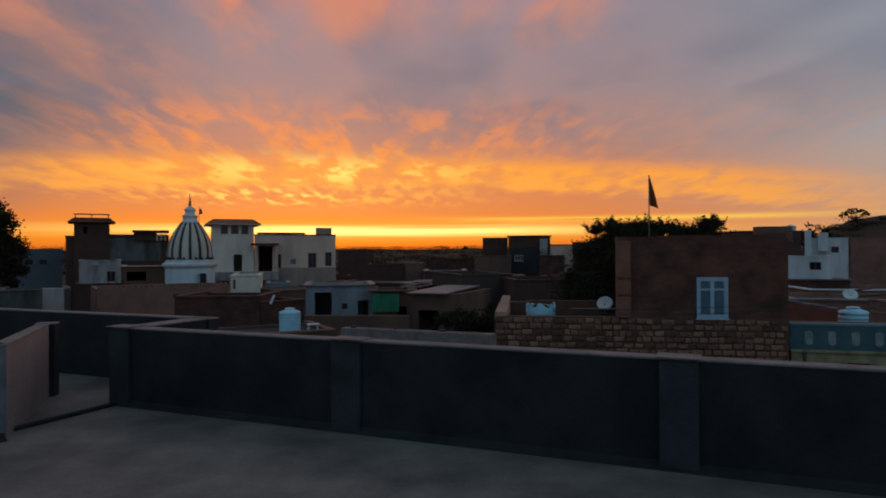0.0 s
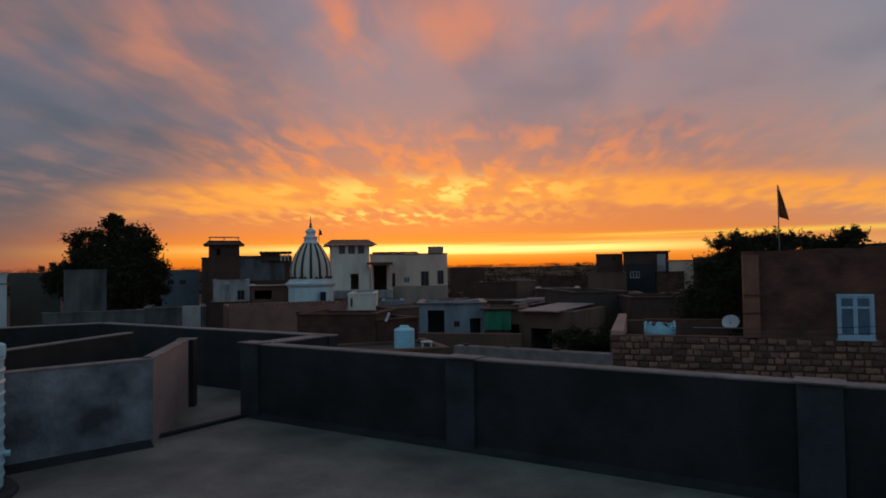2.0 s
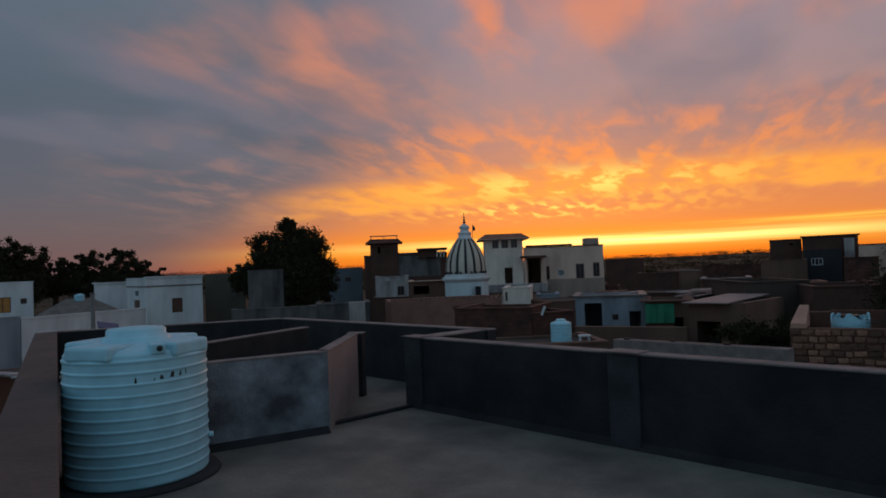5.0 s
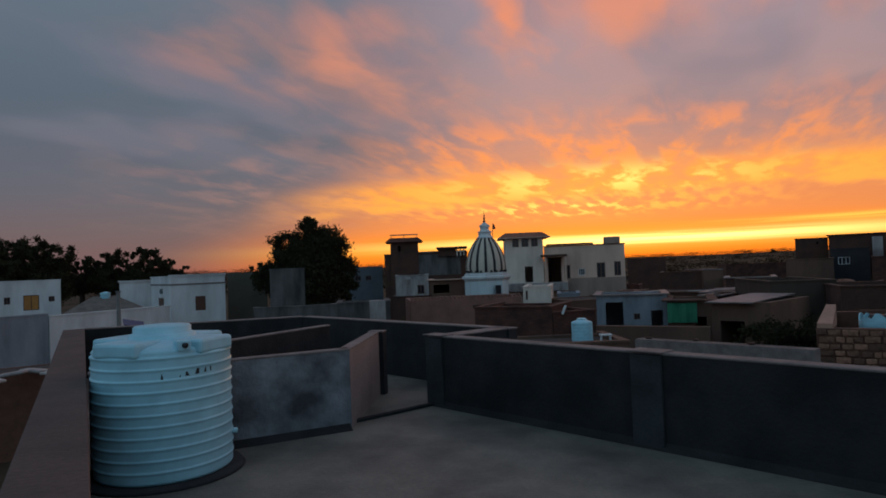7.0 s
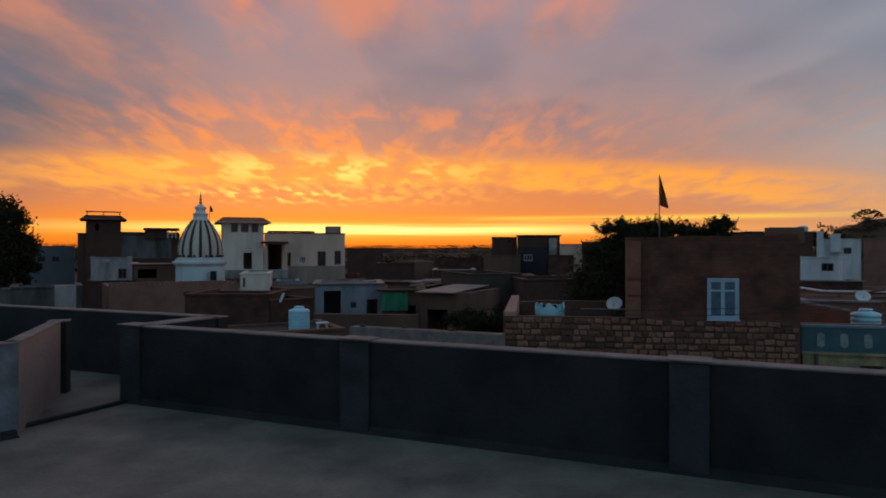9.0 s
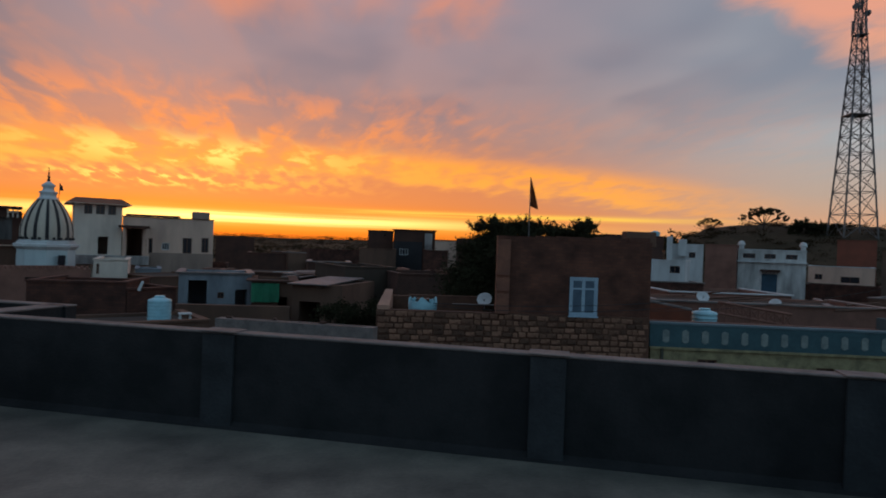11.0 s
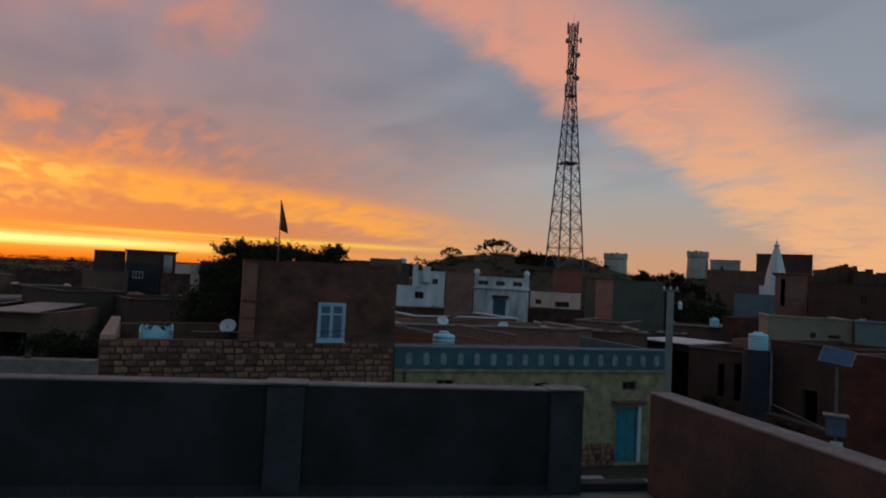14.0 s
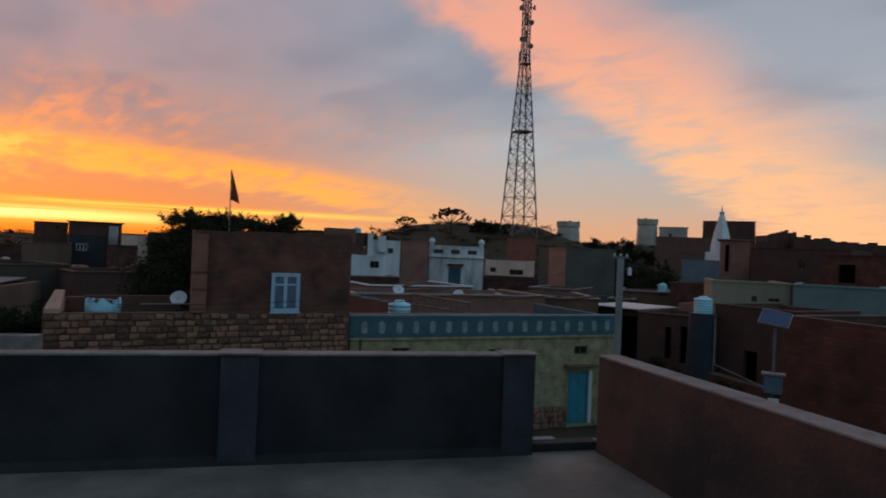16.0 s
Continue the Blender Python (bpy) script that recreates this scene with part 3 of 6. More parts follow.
def tree(name, label, x, y, z0, trunk_h, blobs, leaf, count, seed, spiky=0.0, twigs=0, bark=M_BARK, stem=0.0):
    """A tree: tapered trunk, limbs to each clump, and a crown of small leaves; blobs (dx, dy, z, rx, rz)."""
    rng = np.random.default_rng(seed)
    t = thing(name, label, "tree", pose(x, y, z0, 0, 0, -math.degrees(math.atan2(x, y))), group="trees")
    bm = nb()
    r0 = stem or max(0.06, trunk_h * 0.07)
    cyl(bm, (0, 0, 0), (0.1, 0.05, trunk_h), r0, r0 * 0.7, 8)
    part("trunk", bm, bark, t)
    for b in blobs:
        bm = nb()
        mid_p = Vector((b[0] * 0.5, b[1] * 0.5, (trunk_h + b[2] - z0) / 2))
        cyl(bm, (0.1, 0.05, trunk_h * 0.95), mid_p, r0 * 0.5, r0 * 0.3, 6)
        cyl(bm, mid_p, (b[0], b[1], b[2] - z0), r0 * 0.3, r0 * 0.08, 6)
        part("limb", bm, bark, t)
    pts = []
    tot = sum(b[3] ** 2 * b[4] for b in blobs)
    for b in blobs:
        n = max(30, int(count * b[3] ** 2 * b[4] / tot))
        k = max(6, n // 100)
        d = rng.normal(size=(k, 3))
        d /= np.linalg.norm(d, axis=1)[:, None]
        cl = d * rng.uniform(0.55, 1.0, size=(k, 1)) * [b[3], b[3], b[4]] + [b[0], b[1], b[2] - z0]
        idx = rng.integers(0, k, n)
        pts.append(cl[idx] + rng.normal(size=(n, 3)) * 0.16 * min(b[3], b[4]))
        if twigs:
            for _ in range(twigs):
                q = rng.normal(size=3)
                q[2] = abs(q[2]) + 0.4
                q /= np.linalg.norm(q)
                s = np.array([b[0], b[1], b[2] - z0]) + q * [b[3], b[3], b[4]] * 0.8
                e = s + (q + rng.normal(size=3) * 0.35) * rng.uniform(0.25, 0.75) * min(b[4], 0.8)
                for w_ in np.linspace(0, 1, 16):
                    pts.append((s + (e - s) * w_)[None] + rng.normal(size=(2, 3)) * 0.05)
    me = leaves(np.concatenate(pts), leaf, rng, spiky)
    me.materials.append(M_LEAF)
    ob = new("crown", me)
    ob.parent = t
    return t


def dish(name, label, x, y, z, r, az, el=25):
    """A small dish on a post, facing the bearing az."""
    t = thing(name, label, "satellite dish", pose(x, y, z, 0, 0, -az), group="satellite dishes")
    part("post", cyl(nb(), (0, 0, 0), (0, 0, r * 1.1), 0.02, None, 8), M_STEEL, t)
    prof = [(0, 0.0), (r * 0.5, r * 0.06), (r, r * 0.22), (r * 1.01, r * 0.23), (r, r * 0.245), (r * 0.5, r * 0.09), (0, r * 0.03)]
    smooth(part("reflector", lathe(nb(), prof, 24), M_WHITE, t, "white painted dish", pose(0, 0, r * 1.2, -(90 - el), 0, 0)))
    part("feed_arm", cyl(nb(), (0, 0, r * 1.0), (0, r * 0.75, r * 1.35), 0.012, None, 6), M_STEEL, t)
    return t


# ---- on the terrace: the big water tank ----
TX, TY, TR = -4.66, 4.04, 0.565
big = thing("water_tank", "large pale blue-white ribbed plastic water tank standing on the terrace", "water tank", pose(TX, TY, 0, 0, 0, 0), group="water tanks")
prof = [(0, 0.03), (TR - 0.03, 0.03), (TR - 0.01, 0.05)]
for i in range(11):
    a, s = 0.06 + i * 0.089, 0.089
    prof += [(TR - 0.010, a), (TR - 0.010, a + s * 0.05), (TR - 0.010, a + s * 0.55), (TR - 0.009, a + s * 0.62), (TR - 0.004, a + s * 0.72), (TR, a + s * 0.80), (TR - 0.003, a + s * 0.90), (TR - 0.010, a + s * 0.97)]
prof += [(TR - 0.02, 1.045), (TR - 0.012, 1.06), (TR - 0.03, 1.085), (TR * 0.86, 1.105), (TR * 0.5, 1.15), (0, 1.16)]
smooth(part("body", lathe(nb(), prof, 64), M_TANK, big))
lid = smooth(part("lid", lathe(nb(), [(0.27, 1.12), (0.27, 1.175), (0.255, 1.185), (0.235, 1.19), (0.235, 1.235), (0.22, 1.25), (0.08, 1.262), (0, 1.262)], 40), M_TANK, big, "round screw lid"))
for i in range(4):
    a = radians(8 + 90 * i)
    bm = nb()
    box(bm, 0.22, TR - 0.008, -0.21, 0.21, 1.03, 1.15, Matrix.Rotation(a, 4, "Z"), 0.025)
    part("shoulder_lug", bm, M_TANK, big)
front_a = math.atan2(-TY, -TX)
bm = nb()
box(bm, TR * 0.80, TR + 0.004, -0.055, 0.055, 1.065, 1.15, Matrix.Rotation(front_a + 0.28, 4, "Z"), 0.012)
part("inlet_boss", bm, M_TANK, big)
smooth(part("inlet_pipe", cyl(nb(), (TR - 0.03, 0, 1.112), (TR + 0.025, 0, 1.112), 0.022, None, 12), M_BLACK, big, "dark threaded inlet", Matrix.Rotation(front_a + 0.28, 4, "Z")))
smooth(part("outlet_stub", cyl(nb(), (TR - 0.04, 0, 0.29), (TR + 0.035, 0, 0.29), 0.024, None, 12), M_TANK, big, "", Matrix.Rotation(front_a + 1.38, 4, "Z")))
rl = random.Random(4)
x = 0.10
for i in range(7):
    wd = rl.choice((0.010, 0.022, 0.030, 0.034))
    if i not in (1,):
        hgt = (0.045, 0.02, 0.018, 0.034, 0.045, 0.04, 0.05)[i]
        bm = nb()
        box(bm, TR - 0.014, TR - 0.0085, x, x + wd, 0.855 + 0.004 * i, 0.855 + 0.004 * i + hgt)
        for v in bm.verts:
            if v.co.z > 0.86 + 0.004 * i:
                v.co.y = x + wd * 0.5 + (v.co.y - x - wd * 0.5) * (0.25, 1, 0.7, 0.4, 0.6, 0.35, 0.8)[i] + (0, 0, 0.008, -0.006, 0.01, 0.008, 0)[i]
        bmesh.ops.transform(bm, matrix=Matrix.Rotation((x - 0.1) * 2.3, 4, "Z") @ Matrix.Translation((0, -x, 0)), verts=bm.verts)
        part("marking", bm, M_BLACK, big, "worn dark printed mark", Matrix.Rotation(front_a - 0.05, 4, "Z"))
    x += wd + 0.028
# low dark disc added to draw the shadow round the tank's base
tagged(smooth(part("tank_base_shade", lathe(nb(), [(0, 0.0), (0.66, 0.0), (0.64, 0.025), (0, 0.029)], 48), M_PIER, None, "", Matrix.Translation((TX, TY, 0.001)))), "added round dark disc for the shadow at the tank's base", "plinth")

# stair landing outside the opening
tagged(part("stair_landing", box(nb(), 0.02, 0.62, 0.24, 0.9, -0.35, -0.12, front_frame((3.97, 3.93), (4.56, 3.72), 0)[0], 0.01), M_GREY), "small grey cement stair landing beyond the opening", "landing", kind="structure")
bm = prism(nb(), [(0, 0), (0.17, 0.0), (0.0, 0.16)], -0.05, 0.0)
bmesh.ops.transform(bm, matrix=Matrix.Rotation(radians(90), 4, "X"), verts=bm.verts)
tagged(part("cement_wedge", bm, M_WHITE, None, "", front_frame((4.05, 4.12), (4.65, 3.88), 0.0)[0]), "small pale cement wedge beside the sill", "kerb", kind="structure")


# ---- stone house across the lane ----
def brick_mat(name, c1, c2, mortar, scale):
    m = bpy.data.materials.new(name)
    m.use_nodes = True
    t = m.node_tree
    p = t.nodes["Principled BSDF"]
    p.inputs["Roughness"].default_value = 0.92
    co, mp, br = t.nodes.new("ShaderNodeTexCoord"), t.nodes.new("ShaderNodeMapping"), t.nodes.new("ShaderNodeTexBrick")
    mp.inputs[2].default_value = (radians(90), 0, 0)
    t.links.new(co.outputs["Object"], mp.inputs[0])
    t.links.new(mp.outputs[0], br.inputs["Vector"])
    br.inputs["Color1"].default_value, br.inputs["Color2"].default_value, br.inputs["Mortar"].default_value = (*c1, 1), (*c2, 1), (*mortar, 1)
    br.inputs["Scale"].default_value, br.inputs["Mortar Size"].default_value = scale, 0.03
    br.inputs["Brick Width"].default_value, br.inputs["Row Height"].default_value = 0.9, 0.35
    nz, mx, mr = t.nodes.new("ShaderNodeTexNoise"), t.nodes.new("ShaderNodeMix"), t.nodes.new("ShaderNodeMapRange")
    nz.inputs["Scale"].default_value, nz.inputs["Detail"].default_value = 1.4, 6
    t.links.new(co.outputs["Object"], nz.inputs["Vector"])
    mr.inputs[1].default_value, mr.inputs[2].default_value, mr.inputs[3].default_value, mr.inputs[4].default_value = 0.3, 0.7, 0.35, 1.0
    t.links.new(nz.outputs["Fac"], mr.inputs[0])
    mx.data_type, mx.blend_type = "RGBA", "MULTIPLY"
    mx.inputs[0].default_value = 1.0
    t.links.new(br.outputs["Color"], mx.inputs[6])
    t.links.new(mr.outputs[0], mx.inputs[7])
    t.links.new(mx.outputs[2], p.inputs["Base Color"])
    b = t.nodes.new("ShaderNodeBump")
    b.inputs["Strength"].default_value, b.inputs["Distance"].default_value = 0.6, 0.015
    t.links.new(br.outputs["Fac"], b.inputs["Height"])
    b.invert = True
    t.links.new(b.outputs[0], p.inputs["Normal"])
    return m


M_BRICKW = brick_mat("old_brickwork", (0.205, 0.072, 0.044), (0.150, 0.056, 0.036), (0.135, 0.056, 0.038), 4.0)
M_BRICKR = brick_mat("dark_brickwork", (0.155, 0.052, 0.034), (0.100, 0.037, 0.026), (0.075, 0.036, 0.027), 4.0)

SL, SR = P(4.5, 18.5), P(28.05, 19.70)
sm, sw = front_frame(SL, SR, 0)
s_up = along(SL, SR, 15.0)
ST = -0.20
stone = thing("stone_house", "old house of rough sandstone with a dark brick upper room", "house", sm, group="lane houses")
wx0, wx1 = along(SL, SR, 21.35), along(SL, SR, 23.71)
WZ0, WZ1 = Z(-.0965, 19.25), Z(-.0385, 19.25)
bm = nb()
box(bm, 0, sw, 0.0, 0.3, GROUND - 0.3, ST - 0.002)
part("stone_front", bm, M_MORTAR, stone, "mud mortar core of the stone front")
bm = nb()
box(bm, 0, 0.3, 0.3, 5.5, GROUND - 0.3, ST - 0.05)
part("side_wall", bm, M_MORTAR, stone)
part("side_wall", box(nb(), sw - 0.3, sw, 0.3, 5.5, GROUND - 0.3, 2.0), M_BRICKW, stone)
part("back_wall", box(nb(), 0.3, sw - 0.3, 5.2, 5.5, GROUND - 0.3, ST), M_MORTAR, stone)
part("terrace_deck", box(nb(), 0.3, s_up, 0.3, 5.2, -1.05, -0.9), M_MID, stone)
bm = nb()
box(bm, s_up, wx0, 0.02, 0.3, ST, 1.98)
box(bm, wx1, sw, 0.02, 0.3, ST, 1.98)
box(bm, wx0, wx1, 0.02, 0.3, WZ1, 1.98)
bmesh.ops.remove_doubles(bm, verts=bm.verts, dist=0.001)
part("upper_front", bm, M_BRICKW, stone, "dark weathered brick front of the upper room")
part("upper_side", box(nb(), s_up, s_up + 0.3, 0.3, 4.6, -0.9, 1.98, Matrix(((1, 0.15, 0, -0.045), (0, 1, 0, 0), (0, 0, 1, 0), (0, 0, 0, 1)))), M_BRICKW, stone)
part("upper_back", box(nb(), s_up + 0.9, sw - 0.3, 4.3, 4.6, -0.9, 1.98), M_BRICKW, stone)
part("upper_roof", box(nb(), s_up + 0.7, sw - 0.3, 0.3, 4.3, 1.7, 1.85), M_MID, stone)
rb = random.Random(7)
x = s_up
while x < sw - 0.1:                      # worn, uneven top course
    wd = rb.uniform(0.35, 0.8)
    x2 = min(sw, x + wd)
    part("top_course", box(nb(), x, x2 - 0.01, 0.01, 0.31, 1.982, 2.02 + rb.uniform(0, 0.05) + 0.045 * (x - s_up) / (sw - s_up)), M_BRICKW, stone)
    x = x2
x = sw - 0.62
part("parapet_stub", box(nb(), x, sw + 0.3, 0.5, 0.9, 1.85, 2.30, None, 0.02), M_MID, stone)
pier = nb()
for a, b, e in ((-0.20, 0.35, 0.10), (0.35, 0.44, 0.04), (0.44, 0.80, 0.10), (0.80, 0.90, 0.03), (0.90, 1.92, 0.10)):
    box(pier, s_up - 0.02, s_up + 0.36, -e, 0.018, a, b)
part("brick_pier", pier, mat("warm_brick", (0.26, 0.105, 0.065), (0.17, 0.07, 0.05), 0.9, 3, 0.5), stone, "reddish brick pier with notches")
# pale blue shuttered window
fw = part("window", nb(), M_BLUEW, stone, "pale blue painted wooden window")
bm = nb()
ww, t5 = wx1 - wx0, 0.055
for a in ((wx0, wx0 + t5, WZ0, WZ1), (wx1 - t5, wx1, WZ0, WZ1), (wx0 + t5, wx1 - t5, WZ1 - t5, WZ1), (wx0 + t5, wx1 - t5, WZ0, WZ0 + t5)):
    box(bm, a[0], a[1], -0.02, 0.08, a[2], a[3])
box(bm, wx0 - 0.03, wx1 + 0.03, -0.06, 0.06, WZ0 - 0.035, WZ0 - 0.002)
bm.to_mesh(fw.data)
bm.free()
for k in range(2):
    a, b = (wx0 + t5, (wx0 + wx1) / 2 - 0.003) if k == 0 else ((wx0 + wx1) / 2 + 0.003, wx1 - t5)
    bm = nb()
    z0_, z1_ = WZ0 + t5, WZ1 - t5
    zm = z0_ + (z1_ - z0_) * 0.70
    for q in ((a, a + 0.045, z0_, z1_), (b - 0.045, b, z0_, z1_), (a + 0.045, b - 0.045, z0_, z0_ + 0.05), (a + 0.045, b - 0.045, z1_ - 0.05, z1_), (a + 0.045, b - 0.045, zm, zm + 0.05)):
        box(bm, q[0], q[1], 0.0, 0.04, q[2], q[3])
    lf = part("shutter", bm, M_BLUEW, fw)
    M_PANEL = bpy.data.materials.get("blue_panel") or mat("blue_panel", (0.085, 0.135, 0.19), (0.06, 0.10, 0.145), 0.3, 4.0, 0.1)
    bm = nb()
    box(bm, a + 0.045, b - 0.045, 0.015, 0.03, z0_ + 0.05, zm)
    box(bm, a + 0.045, b - 0.045, 0.015, 0.03, zm + 0.05, z1_ - 0.05)
    part("panel", bm, M_PANEL, fw)
# low pink-plastered corner stub on the terrace wall
bm = nb()
prism(bm, [(0.02, 0.0), (0.36, 0.0), (0.42, 1.0), (0.20, 1.0)], ST + 0.002, ST + 0.02)
for v in bm.verts:
    if v.co.z > ST + 0.01:
        v.co.z = ST + (0.12 if v.co.y < 0.5 else 0.52)
part("corner_stub", bm, mat("rosy_plaster", (0.50, 0.27, 0.19), (0.38, 0.20, 0.15), 0.9, 2, 0.2), stone, "rosy plastered raised corner")

# things on the stone house terrace
tx, ty = (sm @ Vector((along(SL, SR, 8.6), 1.2, 0))).xy
tt = thing("broken_tank", "cut-open pale blue-white plastic tank with a jagged rim", "water tank", Matrix.Translation((tx, ty, -0.9)), group="water tanks")
bm = lathe(nb(), [(0, 0), (0.42, 0), (0.44, 0.3), (0.42, 0.5), (0.44, 0.72), (0.43, 0.98), (0.40, 0.98), (0.40, 0.06), (0, 0.05)], 30)
rj = random.Random(2)
for v in bm.verts:
    if v.co.z > 0.9:
        a = math.atan2(v.co.y, v.co.x)
        v.co.z = 0.90 + 0.07 * math.sin(3 * a + 0.6) + 0.05 * math.sin(7 * a + 1) + 0.03 * math.sin(13 * a)
part("body", bm, M_TANK, tt)
part("rags", cyl(nb(), (-0.02, 0, 0.5), (0.0, 0, 0.95), 0.33, 0.2, 9), M_BLACK, tt, "dark rags stuffed in the tank")
qx, qy = (sm @ Vector((along(SL, SR, 14.75), 2.2, 0))).xy
dish("satellite_dish", "pale satellite dish on the terrace wall", qx, qy, -0.30, 0.24, 205, 35)
px_, py_ = (sm @ Vector((along(SL, SR, 10.3), 1.6, 0))).xy
pw = part("pale_plank", box(nb(), 0, 1.35, 0, 0.11, 0, 0.03, None, 0.006), M_COPE, None, "", front_frame((px_ + 0.4, py_), (px_ + 1.75, py_ - 0.12), ST + 0.06)[0])
tagged(pw, "pale plank lying across the terrace", "plank")
tagged(part("prop_wall", box(nb(), 0.9, s_up - 0.1, 2.6, 2.8, -0.9, 0.05), M_MORTAR, None, "", sm), "low dark mud wall at the back of the terrace", "wall", kind="structure")

# thorn trees and flag behind the brick room
c1 = P(14.2, 25.5)
tree("thorn_tree", "dark dense thorn tree rising behind the brick room", c1.x, c1.y, GROUND, 2.2, [(0, 0, -0.6, 1.9, 2.0), (-0.6, 0, -1.4, 1.5, 1.6), (0.5, 0.2, 1.2, 1.6, 1.2), (1.2, 0.2, 2.1, 0.9, 0.55), (2.0, 0.2, 2.1, 1.0, 0.5), (0.0, 0.0, 2.2, 0.6, 0.5)], 0.052, 52000, 11, 0.6, 46)
c1 = P(21.8, 26.0)
tree("thorn_tree", "sparse thorn tree showing over the brick roof", c1.x, c1.y, GROUND, 3.6, [(0, 0, 1.9, 0.8, 0.6), (0.3, 0.1, 2.35, 0.5, 0.4), (-0.5, 0, 2.0, 0.4, 0.35)], 0.05, 4200, 12, 0.6, 34)
fp = P(17.64, 24.5)
fl = thing("flag", "narrow saffron pennant on a thin pole above the trees", "flag", Matrix.Translation((*fp, 0)))
part("pole", cyl(nb(), (0, 0, GROUND), (0, 0, 4.36), 0.025, 0.018, 8), M_STEEL, fl)
bm = nb()
nx, nz = 6, 10
grid = [[bm.verts.new((0.02 + 0.29 * (1 - (j / nz) ** 1.2) * i / nx, 0.03 * math.sin(i * 1.3 + j * 0.5), 3.27 + 1.05 * j / nz - 0.12 * i / nx * (1 - j / nz))) for j in range(nz + 1)] for i in range(nx + 1)]
for i in range(nx):
    for j in range(nz):
        bm.faces.new((grid[i][j], grid[i + 1][j], grid[i + 1][j + 1], grid[i][j + 1]))
bmesh.ops.solidify(bm, geom=bm.faces[:], thickness=0.006)
smooth(part("pennant", bm, M_FLAG, fl, "saffron cloth", pose(0, 0, 0, 0, 0, -20)))

# ---- yellow house ----
YL, YR = P(28.2, 20.05), P(51.0, 24.5)
yd0, yd1 = along(YL, YR, 47.29), along(YL, YR, 49.0)
holes = [(yd0, yd1, -4.2, -2.33, "hole"), (along(YL, YR, 47.72), along(YL, YR, 48.81), -1.74, -1.44, "window"), (along(YL, YR, 40.4), along(YL, YR, 41.6), -1.80, -1.48, "window"), (along(YL, YR, 31.9), along(YL, YR, 33.4), -1.68, -1.38, "window")]
yellow = house("yellow_house", "yellow limewashed house with a blue-grey parapet band and turquoise door", YL, YR, 5.5, -1.05, M_YELLOW, 0.2, holes, None, 0, group="lane houses")
yw = (YR - YL).length
bandp = part("parapet_band", box(nb(), -0.05, yw + 0.05, -0.05, 0.2, -1.048, -0.40), M_TEAL, yellow, "blue-grey painted parapet band")
part("parapet_cap", box(nb(), -0.07, yw + 0.07, -0.07, 0.22, -0.398, -0.33, None, 0.01), mat("faded_teal", (0.16, 0.22, 0.25), (0.10, 0.15, 0.18), 0.85, 2, 0.2), yellow)
part("string_course", box(nb(), -0.03, yw + 0.03, -0.07, -0.002, -1.12, -1.05), M_YELLOW, yellow)
part("parapet_side", box(nb(), -0.05, 0.17, 0.2, 5.5, -1.048, -0.40), M_TEAL, yellow)
part("parapet_side", box(nb(), yw - 0.17, yw + 0.05, 0.2, 5.5, -1.048, -0.40), M_TEAL, yellow)
part("parapet_back", box(nb(), 0.17, yw - 0.17, 5.3, 5.5, -1.048, -0.82), M_PINK, yellow)
M_LOZ = mat("faded_panel_paint", (0.30, 0.33, 0.31), (0.15, 0.18, 0.18), 0.9, 5.0, 0.2)
for i in range(17):
    xx = 0.42 + (yw - 0.8) * (i / 16)
    lz = -0.73
    bm = nb()
    prism(bm, [(-0.095, -0.15), (0.0, -0.20), (0.095, -0.15), (0.095, 0.15), (0.0, 0.20), (-0.095, 0.15)], 0, 0.014)
    bmesh.ops.transform(bm, matrix=Matrix.Translation((xx, -0.051, lz)) @ Matrix.Rotation(radians(90), 4, "X"), verts=bm.verts)
    part("panel", bm, M_LOZ, yellow, "small faded pale panel")
dr = part("door", box(nb(), yd0 + 0.05, yd1 - 0.05, 0.06, 0.10, -4.2, -2.38), M_DOOR, yellow, "turquoise painted wooden door")
for a, b in ((0.10, 0.62), (0.72, 1.24), (1.32, 1.72)):
    part("door_panel", box(nb(), yd0 + 0.13, (yd0 + yd1) / 2 - 0.03, 0.045, 0.058, -4.2 + a, -4.2 + b, None, 0.005), M_DOOR, dr)
    part("door_panel", box(nb(), (yd0 + yd1) / 2 + 0.03, yd1 - 0.13, 0.045, 0.058, -4.2 + a, -4.2 + b, None, 0.005), M_DOOR, dr)
bm = nb()
box(bm, yd0, yd0 + 0.05, 0.02, 0.12, -4.2, -2.33)
box(bm, yd1 - 0.05, yd1, 0.02, 0.12, -4.2, -2.33)
box(bm, yd0 + 0.05, yd1 - 0.05, 0.02, 0.12, -2.38, -2.33)
part("door_frame", bm, M_DOOR, yellow)
part("door_ledge", box(nb(), yd0 - 0.2, yd1 + 0.2, -0.3, -0.002, -2.16, -2.08, None, 0.01), M_MID, yellow, "cement ledge over the door")
part("door_surround", box(nb(), yd1 + 0.01, yd1 + 0.14, -0.03, -0.002, -4.2, -2.3), M_WHITE, yellow)
part("drain_pipe", cyl(nb(), (0.32, -0.06, -4.2), (0.32, -0.06, -1.1), 0.045, None, 10), M_OLIVE, yellow)
rp = random.Random(5)
for r in range(4):
    xx = yd0 - 2.6
    while xx < yd0 - 0.12:
        wd = rp.uniform(0.18, 0.34)
        part("plinth_stone", box(nb(), xx, min(xx + wd - 0.03, yd0 - 0.06), -0.09, -0.004, -4.25 + r * 0.19, -4.25 + r * 0.19 + 0.165, None, 0.012), M_STONE, yellow)
        xx += wd
ty_ = P(32.3, 27.5)
tank("water_tank", "squat white plastic water tank behind the yellow parapet", ty_.x, ty_.y, -1.45, 0.48, 1.05, M_TANK, 5)
dsx = P(32.1, 31)
